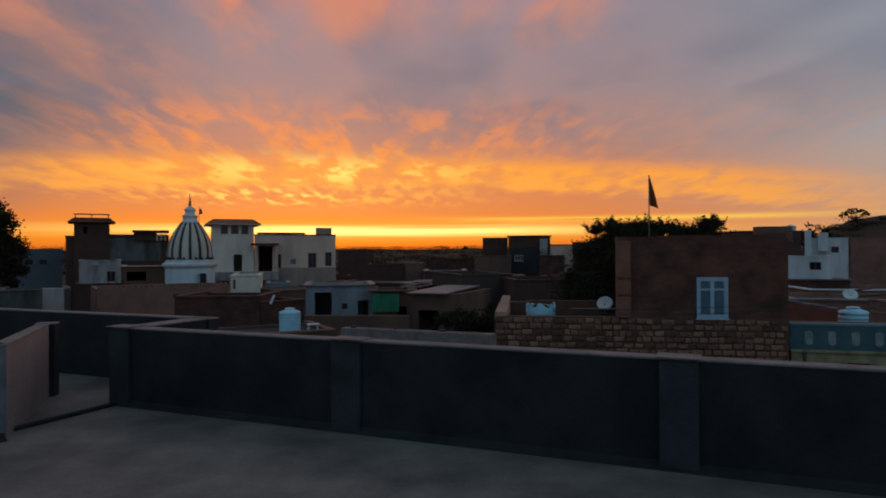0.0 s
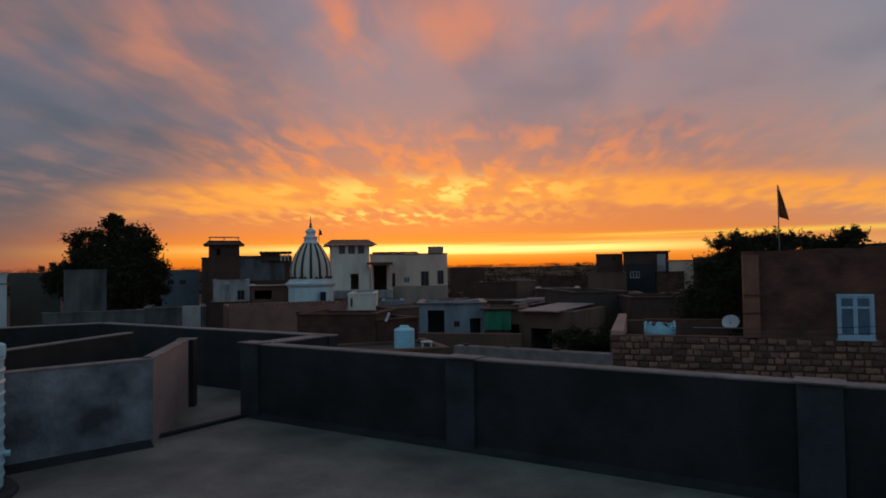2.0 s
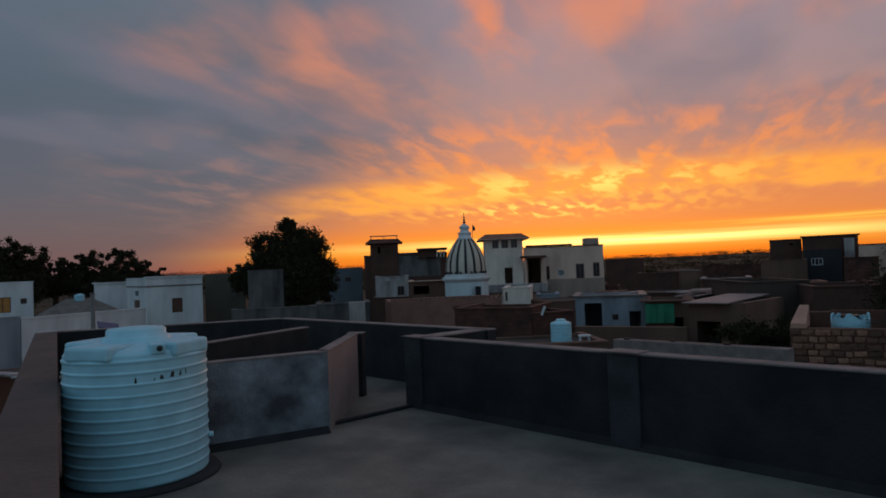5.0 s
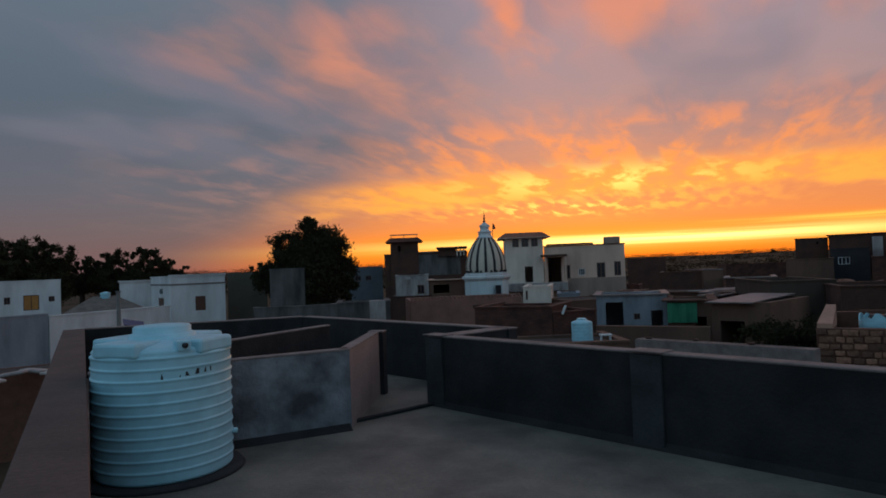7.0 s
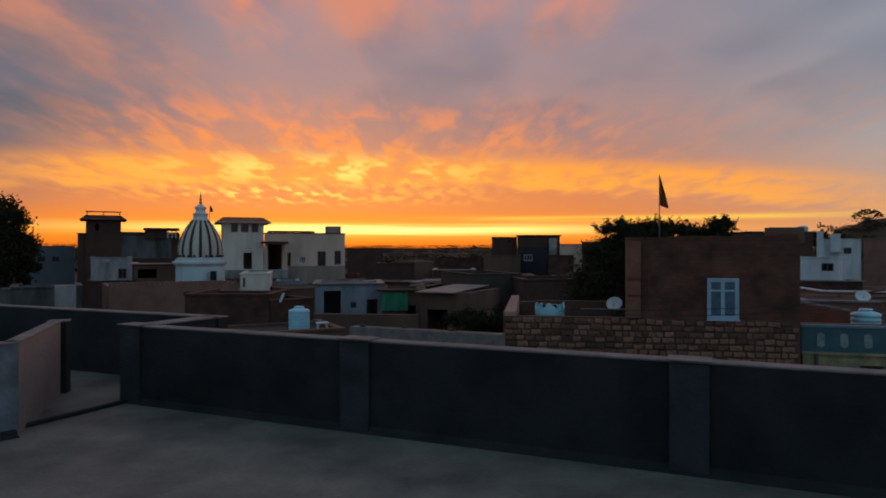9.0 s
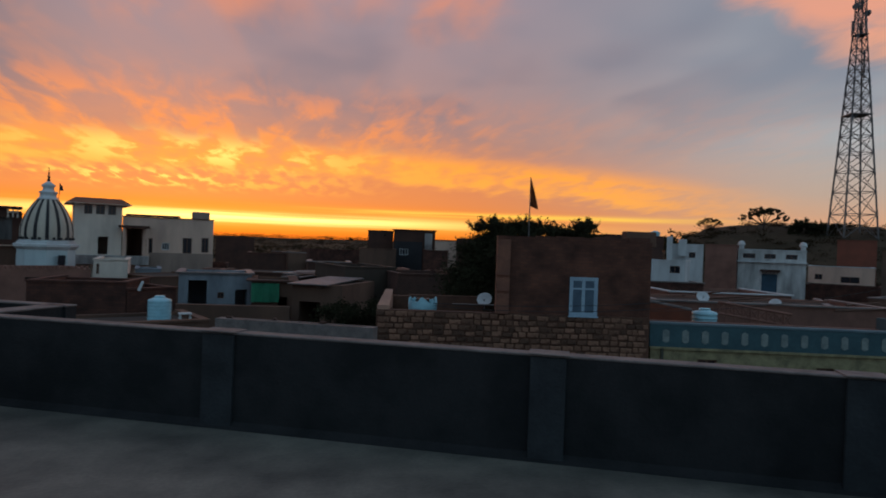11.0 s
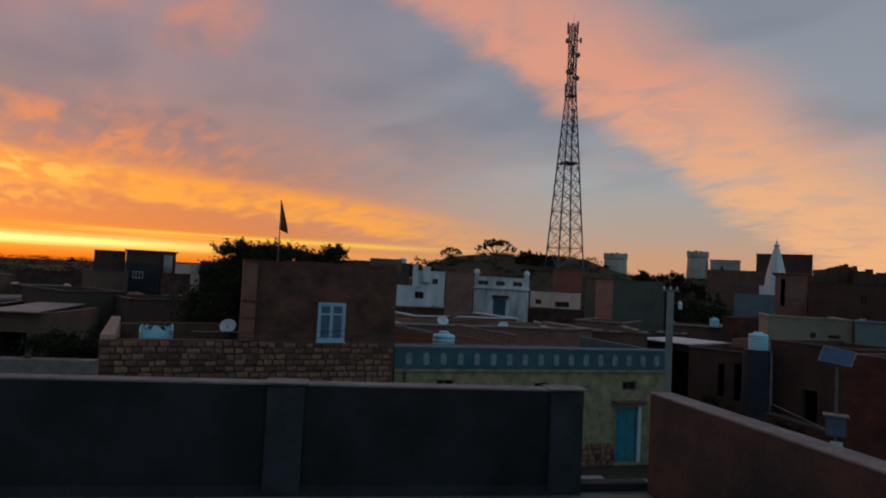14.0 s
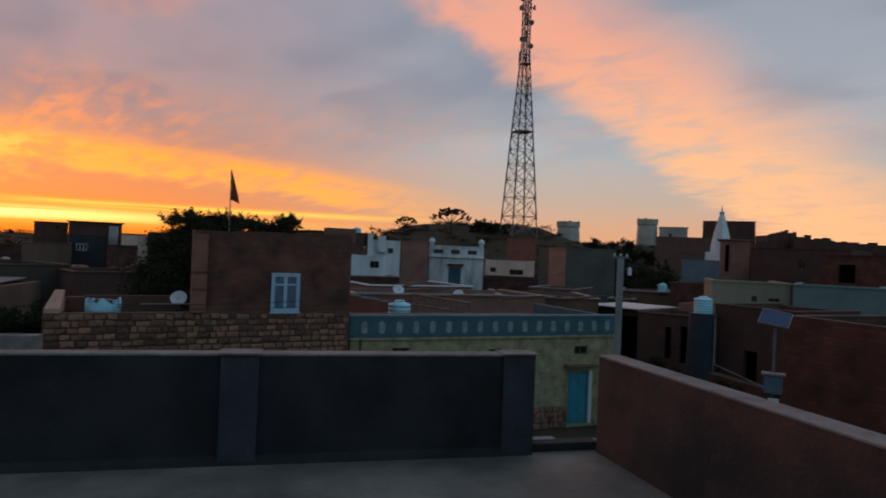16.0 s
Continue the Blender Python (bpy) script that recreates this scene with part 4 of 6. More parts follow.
dish("satellite_dish", "white satellite dish on the roof behind", dsx.x, dsx.y, -0.52, 0.27, 200, 40)
dsx = P(37.4, 33)
dish("satellite_dish", "white satellite dish on the roof behind", dsx.x, dsx.y, -0.75, 0.27, 230, 40)

# low roofs behind the yellow house
hs("low_house", "low brown flat-roofed house with tin sheets", 28.3, 45.0, 30, 34, Z(-.066, 31), M_PINK, 5, 0.15, lip=0.1, lip_m=M_TIN)
hs("low_house", "low rose plastered house with a railed roof", 29.5, 38.5, 39, 42, Z(-.053, 40), M_PINK, 6, 0.2, [(33.2, 34.2, -2.6, -1.5)], lip=0.1, lip_m=M_WHITE)
hs("low_house", "low dusty brown house beside a shed", 41.0, 49.5, 36, 37, Z(-.062, 36), M_MID, 6, 0.15, lip=0.12, lip_m=M_TIN)
shed = hs("tin_shed", "open dark shed under a bright tin roof", 49.0, 53.6, 40, 38, Z(-.072, 39), M_DKBRICK, 4, 0.1, [(49.4, 53.2, -4.2, -1.5, "hole")], lip=0, category="shed")[0]
part("tin_roof", box(nb(), -0.3, 3.4, -0.5, 3.9, Z(-.070, 39) + 0.01, Z(-.070, 39) + 0.06), M_BRIGHT, shed, "bright corrugated tin sheet")
rt = random.Random(3)
for i in range(9):
    q = P(rt.uniform(30, 47), rt.uniform(31, 36))
    tagged(part("wooden_pole", cyl(nb(), (0, 0, 0), (rt.uniform(1.5, 3.2), rt.uniform(-0.6, 0.6), rt.uniform(0.05, 0.25)), 0.05, 0.035, 8), M_WOOD, None, "", Matrix.Translation((q.x, q.y, -0.42))), "weathered wooden pole lying on a low roof", "pole", group="roof poles")

def slope_front(az0, az1, d, s0, s1):
    L_, R_ = P(az0, d), P(az1, d)
    m_, w_ = front_frame(L_, R_, 0)
    return m_, w_, Z(s0, d), Z(s1, d)


rm, rw2, za, zc = slope_front(27.9, 31.3, 27.0, -.0705, -.0800)
bm = nb()
for y_ in (0.0, 0.22):
    for x_, z_ in ((0, -2.2), (rw2, -2.2), (rw2, zc), (0, za)):
        bm.verts.new((x_, y_, z_))
bm.verts.ensure_lookup_table()
for f_ in ((0, 1, 2, 3), (7, 6, 5, 4), (0, 4, 5, 1), (1, 5, 6, 2), (2, 6, 7, 3), (3, 7, 4, 0)):
    bm.faces.new([bm.verts[k] for k in f_])
ramp_wall = tagged(part("stair_wall", bm, mat("rust_red_plaster", (0.26, 0.075, 0.04), (0.17, 0.055, 0.035), 0.9, 1.2, 0.3), None, "", rm), "rust-red sloping stair wall on the roof", "wall", kind="structure")
part("coping", cyl(nb(), (0, 0.1, za + 0.03), (rw2, 0.1, zc + 0.03), 0.07, None, 8), M_COPE, ramp_wall, "pale rounded coping")
bmx, bw2, za, zc = slope_front(33.3, 38.6, 29.3, -.0645, -.0755)
bal = thing("balustrade", "rosy cement roof balustrade with crossed bars", "railing", bmx)
part("top_rail", cyl(nb(), (0, 0, za), (bw2, 0, zc), 0.055, None, 8), M_PINK, bal)
part("bottom_rail", cyl(nb(), (0, 0, za - 0.46), (bw2, 0, zc - 0.46), 0.055, None, 8), M_PINK, bal)
for i in range(9):
    f0, f1 = i / 9, (i + 1) / 9
    x0_, x1_, z0_, z1_ = bw2 * f0, bw2 * f1, za + (zc - za) * f0, za + (zc - za) * f1
    part("crossed_bar", cyl(cyl(nb(), (x0_, 0, z0_ - 0.44), (x1_, 0, z1_ - 0.02), 0.028, None, 6), (x0_, 0.03, z0_ - 0.02), (x1_, 0.03, z1_ - 0.44), 0.028, None, 6), M_PINK, bal)
    part("post", cyl(nb(), (x0_ + 0.02, 0, -2.2), (x0_ + 0.02, 0, z0_ + 0.02), 0.05, None, 6), M_PINK, bal)

# ---- white house with blue door, and neighbours up the slope ----
wbz = Z(.0105, 65)
wf, wl, wr = hs("white_house", "whitewashed house with a pierced parapet and blue door", 34.6, 39.4, 65, 65, wbz, M_STAINW, 6, 0.9, [(36.35, 37.45, Z(-.053, 65), Z(-.022, 65), "door"), (34.95, 35.85, Z(-.001, 65), Z(.0055, 65), "window"), (36.5, 37.3, Z(-.001, 65), Z(.0055, 65), "window"), (38.0, 38.8, Z(-.001, 65), Z(.0055, 65), "window")], lip_m=M_WHITE)
wfw = (wr - wl).length
for xx in (0.05, wfw - 0.45):
    part("corner_post", box(nb(), xx, xx + 0.4, -0.1, 0.35, wbz + 0.07, wbz + 0.38, None, 0.05), M_WHITE, wf)
    smooth(part("post_cap", lathe(nb(), [(0.30, wbz + 0.38), (0.32, wbz + 0.48), (0.26, wbz + 0.66), (0.14, wbz + 0.78), (0, wbz + 0.82)], 16, xx + 0.2, 0.12), M_WHITE, wf))
part("ledge", box(nb(), -0.1, wfw + 0.1, -0.25, -0.002, Z(-.0065, 65), Z(-.0045, 65)), M_WHITE, wf)
part("door_hood", box(nb(), wfw * 0.34, wfw * 0.64, -0.5, -0.002, Z(-.0185, 65), Z(-.016, 65)), M_DKBRICK, wf, "dark hood over the door")
for i in range(5):
    part("hood_bracket", box(nb(), wfw * (0.37 + 0.055 * i), wfw * (0.37 + 0.055 * i) + 0.1, -0.35, -0.003, Z(-.0205, 65), Z(-.0187, 65)), M_DKBRICK, wf)
part("terrace", box(nb(), -0.8, wfw + 0.6, -3.5, -0.003, GROUND, Z(-.0545, 65)), M_MID, wf, "raised terrace before the door")
hs("pink_house", "plain pink-brown plastered house end", 32.15, 34.5, 64.2, 64.0, Z(.0155, 65), M_PINK, 7)
hs("white_house", "small white house with one dark window", 27.6, 30.65, 47.4, 47, Z(-.0095, 47), M_WHITE, 2.5, 0.3, [(29.45, 30.25, Z(-.027, 47), Z(-.0165, 47))])
hs("brown_house", "brown house with a pale roof edge", 28.0, 32.1, 44, 45, Z(-.041, 44), M_BRICKR, 2, 0.2, lip=0.12, lip_m=M_COPE)
hs("white_house", "stepped white house on the slope", 29.2, 32.0, 82, 82, Z(.0150, 82), M_WHITE, 6, 0.3, [(30.9, 31.4, Z(-.004, 82), Z(.004, 82))])
hs("white_room", "narrow white stair tower on a roof", 30.05, 30.7, 81.5, 81.5, Z(.0215, 82), M_WHITE, 2, 0.2, base=1.5, lip=0.04)
hs("white_room", "small white stair room on a roof", 29.15, 29.6, 80.5, 80.5, Z(.0255, 80), M_WHITE, 2, 0.2, lip=0.04)
hs("dark_house", "dark brown house with a flat roof", 24.5, 28.9, 48, 50, Z(.0245, 50), M_DKBRICK, 5, 0.3)
tagged(tank("small_tank", "small white tank on a dark roof", *P(28.2, 51), Z(.024, 51), 0.35, 0.5), group="water tanks")
hs("cream_house", "low cream house with small windows", 39.55, 43.85, 76, 76, Z(-.0085, 76), M_CREAM, 6, 0.3, [(40.0, 40.5, Z(-.026, 76), Z(-.019, 76)), (41.7, 42.9, Z(-.029, 76), Z(-.021, 76))], lip_m=M_WHITE)
hs("brick_house", "dark red brick wall below the cream house", 39.4, 44.5, 66, 66, Z(-.034, 66), M_BRICKR, 6, 0.3)
hs("red_house", "rust-red plastered upper house", 41.4, 43.9, 88, 88, Z(.0265, 88), mat("rust_plaster", (0.26, 0.08, 0.05), (0.17, 0.06, 0.04), 0.9, 0.6, 0.2), 6, 0.3)
hs("grey_house", "tall blank grey-green plastered house", 46.6, 50.7, 55, 57, Z(.0150, 55), M_OLIVE, 6, 0.3)
hs("salmon_house", "narrow salmon plastered house end", 45.1, 46.55, 55.5, 55, Z(.0135, 55), M_ORANGE, 6, 0.3)
hs("brown_house", "low brown house with parapet", 43.5, 47.5, 48, 47, Z(-.048, 47), M_MID, 5, 0.2, lip_m=M_TIN)
hs("slab_house", "low flat-roofed house with a white tank", 51.2, 55.4, 50, 50, Z(-.045, 50), M_MID, 5, 0.1, lip=0.2, lip_m=M_COPE)
tank("small_tank", "tiny white tank on a flat roof", *P(54.6, 53), Z(-.045, 53), 0.35, 0.75)
hs("brick_house", "old red-brown brick house", 55.2, 58.6, 46, 45, Z(-.030, 46), M_BRICKR, 6, 0.3)
hs("brick_house", "old brick house with openings", 52.8, 57.5, 33, 32, Z(-.078, 32), M_DKBRICK, 4, 0.2, [(55.0, 55.5, -2.9, -1.4, "hole"), (56.2, 56.9, -3.0, -1.3, "hole")])

# ---- right side ----
hs("cream_house", "long cream plastered wall with little openings", 58.5, 64.1, 36, 36.5, Z(-.0245, 36), mat("dim_cream", (0.30, 0.26, 0.19), (0.19, 0.165, 0.12), 0.92, 0.6, 0.3, streak=1), 5, 0.3, [(61.4, 61.8, Z(-.050, 36), Z(-.042, 36)), (62.6, 63.4, Z(-.049, 36), Z(-.044, 36))])
hs("green_house", "pale blue-green plastered house", 64.3, 70.5, 36, 36, Z(-.0245, 36), mat("pale_green_wash", (0.16, 0.22, 0.21), (0.11, 0.15, 0.15), 0.9, 0.8, 0.2), 5, 0.3)
hs("stone_tower_house", "narrow pinkish stone house with a pillared corner", 58.9, 61.1, 62, 62, Z(.0345, 62), M_PINK, 5, 0.4, [(59.3, 59.6, Z(-.01, 62), Z(.028, 62), "hole")], lip=0.25)
hs("brick_house", "wide brown brick house", 61.2, 68.0, 58, 56, Z(.024, 57), M_DKBRICK, 6, 0.3, [(64.5, 65.0, Z(-.002, 57), Z(.01, 57))])
hs("brick_house", "brown brick house with a dark window", 66.2, 74.0, 44, 42, Z(.018, 43), M_BRICKR, 6, 0.3, [(67.2, 68.3, Z(-.018, 43), Z(.006, 43), "hole")])
hs("dark_block", "dark square house on the ridge", 57.5, 61.4, 112, 112, Z(.0605, 112), M_DKBRICK, 8, 0.4, base=0)
hs("grey_house", "grey plastered house below the spire", 56.0, 59.0, 80, 80, Z(.004, 80), mat("blue_grey_plaster", (0.16, 0.18, 0.21), (0.11, 0.125, 0.15), 0.9, 0.5, 0.2), 6, 0.3)
hs("red_house", "dark red house on the slope", 53.9, 58.3, 104, 104, Z(.036, 104), M_BRICK, 6, 0.3, base=-1)
hs("brick_wall_house", "dark red brick house close to the lane", 63.9, 84.0, 16.4, 13.2, Z(-.0640, 16.4), M_BRICKR, 5, 0.3, lip=0.0)
for az0, az1, d_, top in ((61.5, 62.5, 97, .036), (62.3, 63.1, 98, .046), (62.9, 64.3, 99, .0495), (64.1, 65.3, 98, .0440), (65.2, 66.6, 100, .0405), (66.5, 68.4, 101, .0375), (68.3, 71.5, 102, .0350)):
    ru, ru_l, ru_r = hs("ruined_house", "roofless dark stone ruin on the ridge", az0, az1, d_, d_ + 0.6, Z(top, d_) - 0.35, M_DKBRICK, 4, 0.6, base=-2, lip=0, category="ruin", group="ridge ruins")
    ru_w, rr = (ru_r - ru_l).length, random.Random(int(az0 * 10))
    for i in range(5):
        part("broken_course", box(nb(), ru_w * i / 5 + 0.01, ru_w * (i + 1) / 5 - 0.01, 0.0, 0.3, Z(top, d_) - 0.348, Z(top, d_) - 0.30 + rr.uniform(0.0, 0.40), None, 0.03), M_DKBRICK, ru)
sp = P(58.93, 88)
spt = thing("spire", "white pointed temple spire on a square base", "temple", Matrix.Translation((*sp, 0)))
smooth(part("cone", lathe(nb(), [(1.20, Z(.017, 88)), (1.12, Z(.027, 88)), (0.92, Z(.040, 88)), (0.66, Z(.053, 88)), (0.40, Z(.0645, 88)), (0.24, Z(.0705, 88)), (0.24, Z(.0715, 88))], 48, 0, 0, 8, 0.16), M_WHITE, spt, "whitewashed ribbed cone"))
smooth(part("crown_ring", lathe(nb(), [(0, Z(.0712, 88)), (0.32, Z(.0716, 88)), (0.34, Z(.0735, 88)), (0.14, Z(.0745, 88)), (0.12, Z(.0765, 88)), (0, Z(.0766, 88))], 16), M_WHITE, spt))
smooth(part("finial", lathe(nb(), [(0.0, Z(.0764, 88)), (0.11, Z(.0775, 88)), (0.03, Z(.0790, 88)), (0.02, Z(.0830, 88)), (0, Z(.0832, 88))], 10), M_MID, spt))
for k_ in range(7):
    r_ = 1.18 - 0.128 * k_
    part("moulding", lathe(nb(), [(r_ * 0.9, Z(.0205 + .0068 * k_, 88)), (r_ * 1.03, Z(.0210 + .0068 * k_, 88)), (r_ * 1.03, Z(.0218 + .0068 * k_, 88)), (r_ * 0.9, Z(.0223 + .0068 * k_, 88))], 24), M_WHITE, spt)
part("base", box(nb(), -1.3, 1.3, -1.3, 1.3, -4, Z(.0168, 88)), M_WHITE, spt)
M_FORT = mat("fort_stone", (0.46, 0.40, 0.34), (0.30, 0.255, 0.215), 0.92, 0.35, 0.4, grain=3)
for az0, az1, top, lb in ((45.6, 47.6, .0555, "pale round fort bastion on the hill"), (52.3, 54.0, .0620, "pale tapered fort bastion with ragged top")):
    q = P((az0 + az1) / 2, 131.5)
    r_, zt_ = 131.5 * radians(az1 - az0) / 2, Z(top, 130)
    f_ = thing("fort_bastion", lb, "fort", Matrix.Translation((*q, 0)), group="fort bastions")
    smooth(part("tower", lathe(nb(), [(r_ * 1.12, 0.2), (r_ * 0.94, zt_ - 1.3), (r_ * 0.92, zt_ - 1.2)], 28), M_FORT, f_))
    part("parapet", lathe(nb(), [(r_ * 0.92, zt_ - 1.2), (r_ * 1.0, zt_ - 1.05), (r_ * 1.0, zt_ - 0.1), (r_ * 0.86, zt_ - 0.1), (r_ * 0.86, zt_ - 1.0), (0, zt_ - 1.0)], 28), M_FORT, f_)
    rr = random.Random(int(az0))
    for i in range(14):
        a = 2 * math.pi * i / 14
        part("merlon", box(nb(), r_ * 0.87, r_ * 0.99, -0.30, 0.30, zt_ - 0.098, zt_ + rr.uniform(-0.04, 0.16), Matrix.Rotation(a, 4, "Z"), 0.03), M_FORT, f_)
f_ = hs("fort_block", "pale square fort block on the ridge", 54.1, 56.35, 130, 130, Z(.0505, 130), M_FORT, 5, 0.4, [(54.9, 55.1, Z(.035, 130), Z(.041, 130), "hole")], lip=0.12, base=0.2, category="fort", group="fort bastions")[0]

# raised tank on a dark masonry column
tp = P(57.9, 28)
colt = thing("tank_column", "dark blue-black round masonry column carrying a tank", "column", Matrix.Translation((*tp, 0)))
part("shaft", lathe(nb(), [(0, GROUND), (0.62, GROUND), (0.52, -0.32), (0, -0.32)], 20), mat("blue_black_paint", (0.024, 0.030, 0.046), (0.014, 0.017, 0.026), 0.8, 2.0, 0.3), colt)
part("feed_pipe", cyl(nb(), (-0.15, -0.62, GROUND), (-0.05, -0.56, -0.35), 0.02, None, 8), M_COPE, colt)
tank("water_tank", "white plastic tank on a masonry column", tp.x, tp.y, -0.32, 0.36, 0.68, M_TANK, 5, 0.015)
pp = nb()
a3, b3, c3 = P(58.9, 26.5), P(59.2, 26.5), P(63.2, 23.0)
cyl(pp, (a3.x, a3.y, -0.4), (a3.x, a3.y, -2.1), 0.018, None, 8)
cyl(pp, (a3.x, a3.y, -2.1), (c3.x, c3.y, -2.25), 0.018, None, 8)
tagged(part("water_pipe", pp, M_COPE), "pale bent water pipe running from the tank", "pipe")
hs("brick_yard_house", "dark brick yard house below the cream wall", 58.8, 64.6, 28.5, 26.5, Z(-.0595, 27.5), M_DKBRICK, 4, 0.2, [(61.0, 62.0, -3.2, -1.6, "hole")], lip=0.03)
for az, d, r in ((59.6, 24.5, 0.9), (61.5, 21.5, 1.0), (56.2, 24.5, 0.9), (54.4, 28, 1.0)):
    q = P(az, d)
    tree("dark_bush", "low dark bush along the lane", q.x, q.y, GROUND, 0.9, [(0, 0, -3.0, r, 0.7), (0.7, 0.1, -3.3, r * 0.7, 0.6), (-0.8, 0, -3.3, r * 0.7, 0.6)], 0.06, 2200, int(az * 10) + 3)
hs("mud_wall", "brown mud yard wall", 58.5, 64.5, 25.5, 22.5, -2.28, M_BRICKR, 0.4, 0.05, lip=0, category="wall")

# solar street lamp
sl = P(63.35, 15.0)
so = thing("solar_street_lamp", "thin pole with a tilted solar panel and battery box", "street lamp", pose(sl.x, sl.y, 0, 0, 0, -63))
part("pole", cyl(nb(), (0, 0, GROUND), (0, 0, 0.60), 0.035, 0.03, 10), M_STEEL, so)
pan = part("solar_panel", box(nb(), -0.27, 0.27, -0.20, 0.20, -0.02, 0.02, None, 0.004), M_PV, so, "dark blue tilted solar panel", Matrix.Translation((0.0, 0, 0.60)) @ Matrix.Rotation(radians(40), 4, "X") @ Matrix.Rotation(radians(-12), 4, "Z"))
bm = nb()
for a in ((-0.285, -0.27, -0.215, 0.215), (0.27, 0.285, -0.215, 0.215), (-0.27, 0.27, -0.215, -0.20), (-0.27, 0.27, 0.20, 0.215)):
    box(bm, a[0], a[1], a[2], a[3], -0.025, 0.026)
part("panel_frame", bm, M_TIN, pan, "pale metal frame")
part("battery_box", box(nb(), -0.17, 0.17, -0.16, 0.06, -0.92, -0.55, None, 0.02), mat("blue_grey_enamel", (0.085, 0.125, 0.17), (0.06, 0.09, 0.125), 0.5, 3.0, 0.1), so, "blue-grey battery box")
part("box_lid", box(nb(), -0.22, 0.22, -0.20, 0.08, -0.545, -0.50, None, 0.01), M_TIN, so)
part("box_notice", box(nb(), -0.09, 0.12, -0.17, -0.163, -1.18, -1.0), M_WHITE, so)

# concrete utility pole with lamp
up_ = P(51.3, 22.5)
po = thing("utility_pole", "square grey concrete utility pole with a small lamp", "utility pole", pose(up_.x, up_.y, 0, 0, 0, -51))
bm = nb()
box(bm, -0.11, 0.11, -0.11, 0.11, GROUND - 0.2, 1.72, None, 0.015)
part("shaft", bm, mat("pole_concrete", (0.27, 0.26, 0.25), (0.18, 0.17, 0.17), 0.9, 3, 0.3, streak=1), po)
part("cross_arm", box(nb(), -0.26, 0.26, -0.06, 0.06, 1.724, 1.80, None, 0.01), M_STEEL, po)
for xx in (-0.2, 0.0, 0.2):
    part("insulator", lathe(nb(), [(0, 1.802), (0.035, 1.802), (0.02, 1.83), (0.04, 1.86), (0.0, 1.89)], 10, xx, 0), M_WHITE, po)
part("lamp_arm", cyl(nb(), (0.1, -0.05, 1.35), (0.3, -0.1, 1.42), 0.018, None, 8), M_STEEL, po)
part("lamp_head", lathe(nb(), [(0, 1.16), (0.06, 1.18), (0.07, 1.36), (0.03, 1.44), (0, 1.44)], 12, 0.3, -0.1), M_WHITE, po)

# ---- telecom tower on the hill ----
tw = P(42.3, 118)
TZ = ground_z(tw.x, tw.y) - 0.3
TT = 50.5
tow = thing("telecom_tower", "tall tapered steel lattice telecom tower on the hilltop", "lattice tower", pose(tw.x, tw.y, 0, 0, 0, -42.3 + 28))


def half(z):
    return 2.5 + (0.55 - 2.5) * min(1, (z - TZ) / 34) if z < TZ + 34 else 0.55


levels = [TZ]
while levels[-1] < TT - 1.2:
    levels.append(levels[-1] + max(1.6, half(levels[-1]) * 1.5))
levels[-1] = TT - 1
CORN = [(-1, -1), (1, -1), (1, 1), (-1, 1)]
for cx_, cy_ in CORN:
    bm = nb()
    rings = []
    for z_ in levels:
        r_ = 0.15 if z_ < 30 else 0.11
        rings.append([bm.verts.new((cx_ * half(z_) + r_ * math.cos(k * 1.0472), cy_ * half(z_) + r_ * math.sin(k * 1.0472), z_)) for k in range(6)])
    for p_, q_ in zip(rings, rings[1:]):
        for k in range(6):
            bm.faces.new((p_[k], p_[(k + 1) % 6], q_[(k + 1) % 6], q_[k]))
    bm.faces.new(rings[-1])
    part("leg", bm, M_STEEL, tow)
for a, b in zip(levels, levels[1:]):
    for i in range(4):
        p0, p1 = CORN[i], CORN[(i + 1) % 4]
        part("brace", cyl(nb(), (p0[0] * half(a), p0[1] * half(a), a), (p1[0] * half(b), p1[1] * half(b), b), 0.06, None, 4), M_STEEL, tow)
        part("brace", cyl(nb(), (p1[0] * half(a), p1[1] * half(a), a), (p0[0] * half(b), p0[1] * half(b), b), 0.06, None, 4), M_STEEL, tow)
        part("strut", cyl(nb(), (p0[0] * half(b), p0[1] * half(b), b), (p1[0] * half(b), p1[1] * half(b), b), 0.055, None, 4), M_STEEL, tow)
for z_ in (24.0, 36.3):
    part("platform", box(nb(), -half(z_) - 0.15, half(z_) + 0.15, -half(z_) - 0.15, half(z_) + 0.15, z_, z_ + 0.14), M_STEEL, tow)
for z_, a in ((46.2, 200), (46.6, 330), (44.3, 20), (40.5, 215), (40.0, 20)):
    q = Vector((math.cos(radians(a)), math.sin(radians(a)), 0))
    bm = nb()
    cyl(bm, q * 0.6 + Vector((0, 0, z_)), q * 1.15 + Vector((0, 0, z_)), 0.1, None, 6)
    cyl(bm, q * 1.15 + Vector((0, 0, z_)), q * 1.55 + Vector((0, 0, z_)), 0.42, 0.48, 14)
    part("drum_antenna", bm, M_STEEL, tow)
for z_, a in ((37.5, 170), (37.5, 60), (37.5, 290), (45.0, 60), (48.8, 170), (48.8, 50), (48.8, 290), (33.2, 20), (31.0, 20), (41.8, 60)):
    q = Vector((math.cos(radians(a)), math.sin(radians(a)), 0)) * 1.05
    bm = nb()
    box(bm, q.x - 0.13, q.x + 0.13, q.y - 0.1, q.y + 0.1, z_ - 1.1, z_ + 1.1, None, 0.03)
    part("panel_antenna", bm, M_STEEL, tow)
part("lightning_rod", cyl(nb(), (0, 0, TT - 1), (0, 0, TT + 1.2), 0.05, 0.02, 5), M_STEEL, tow)

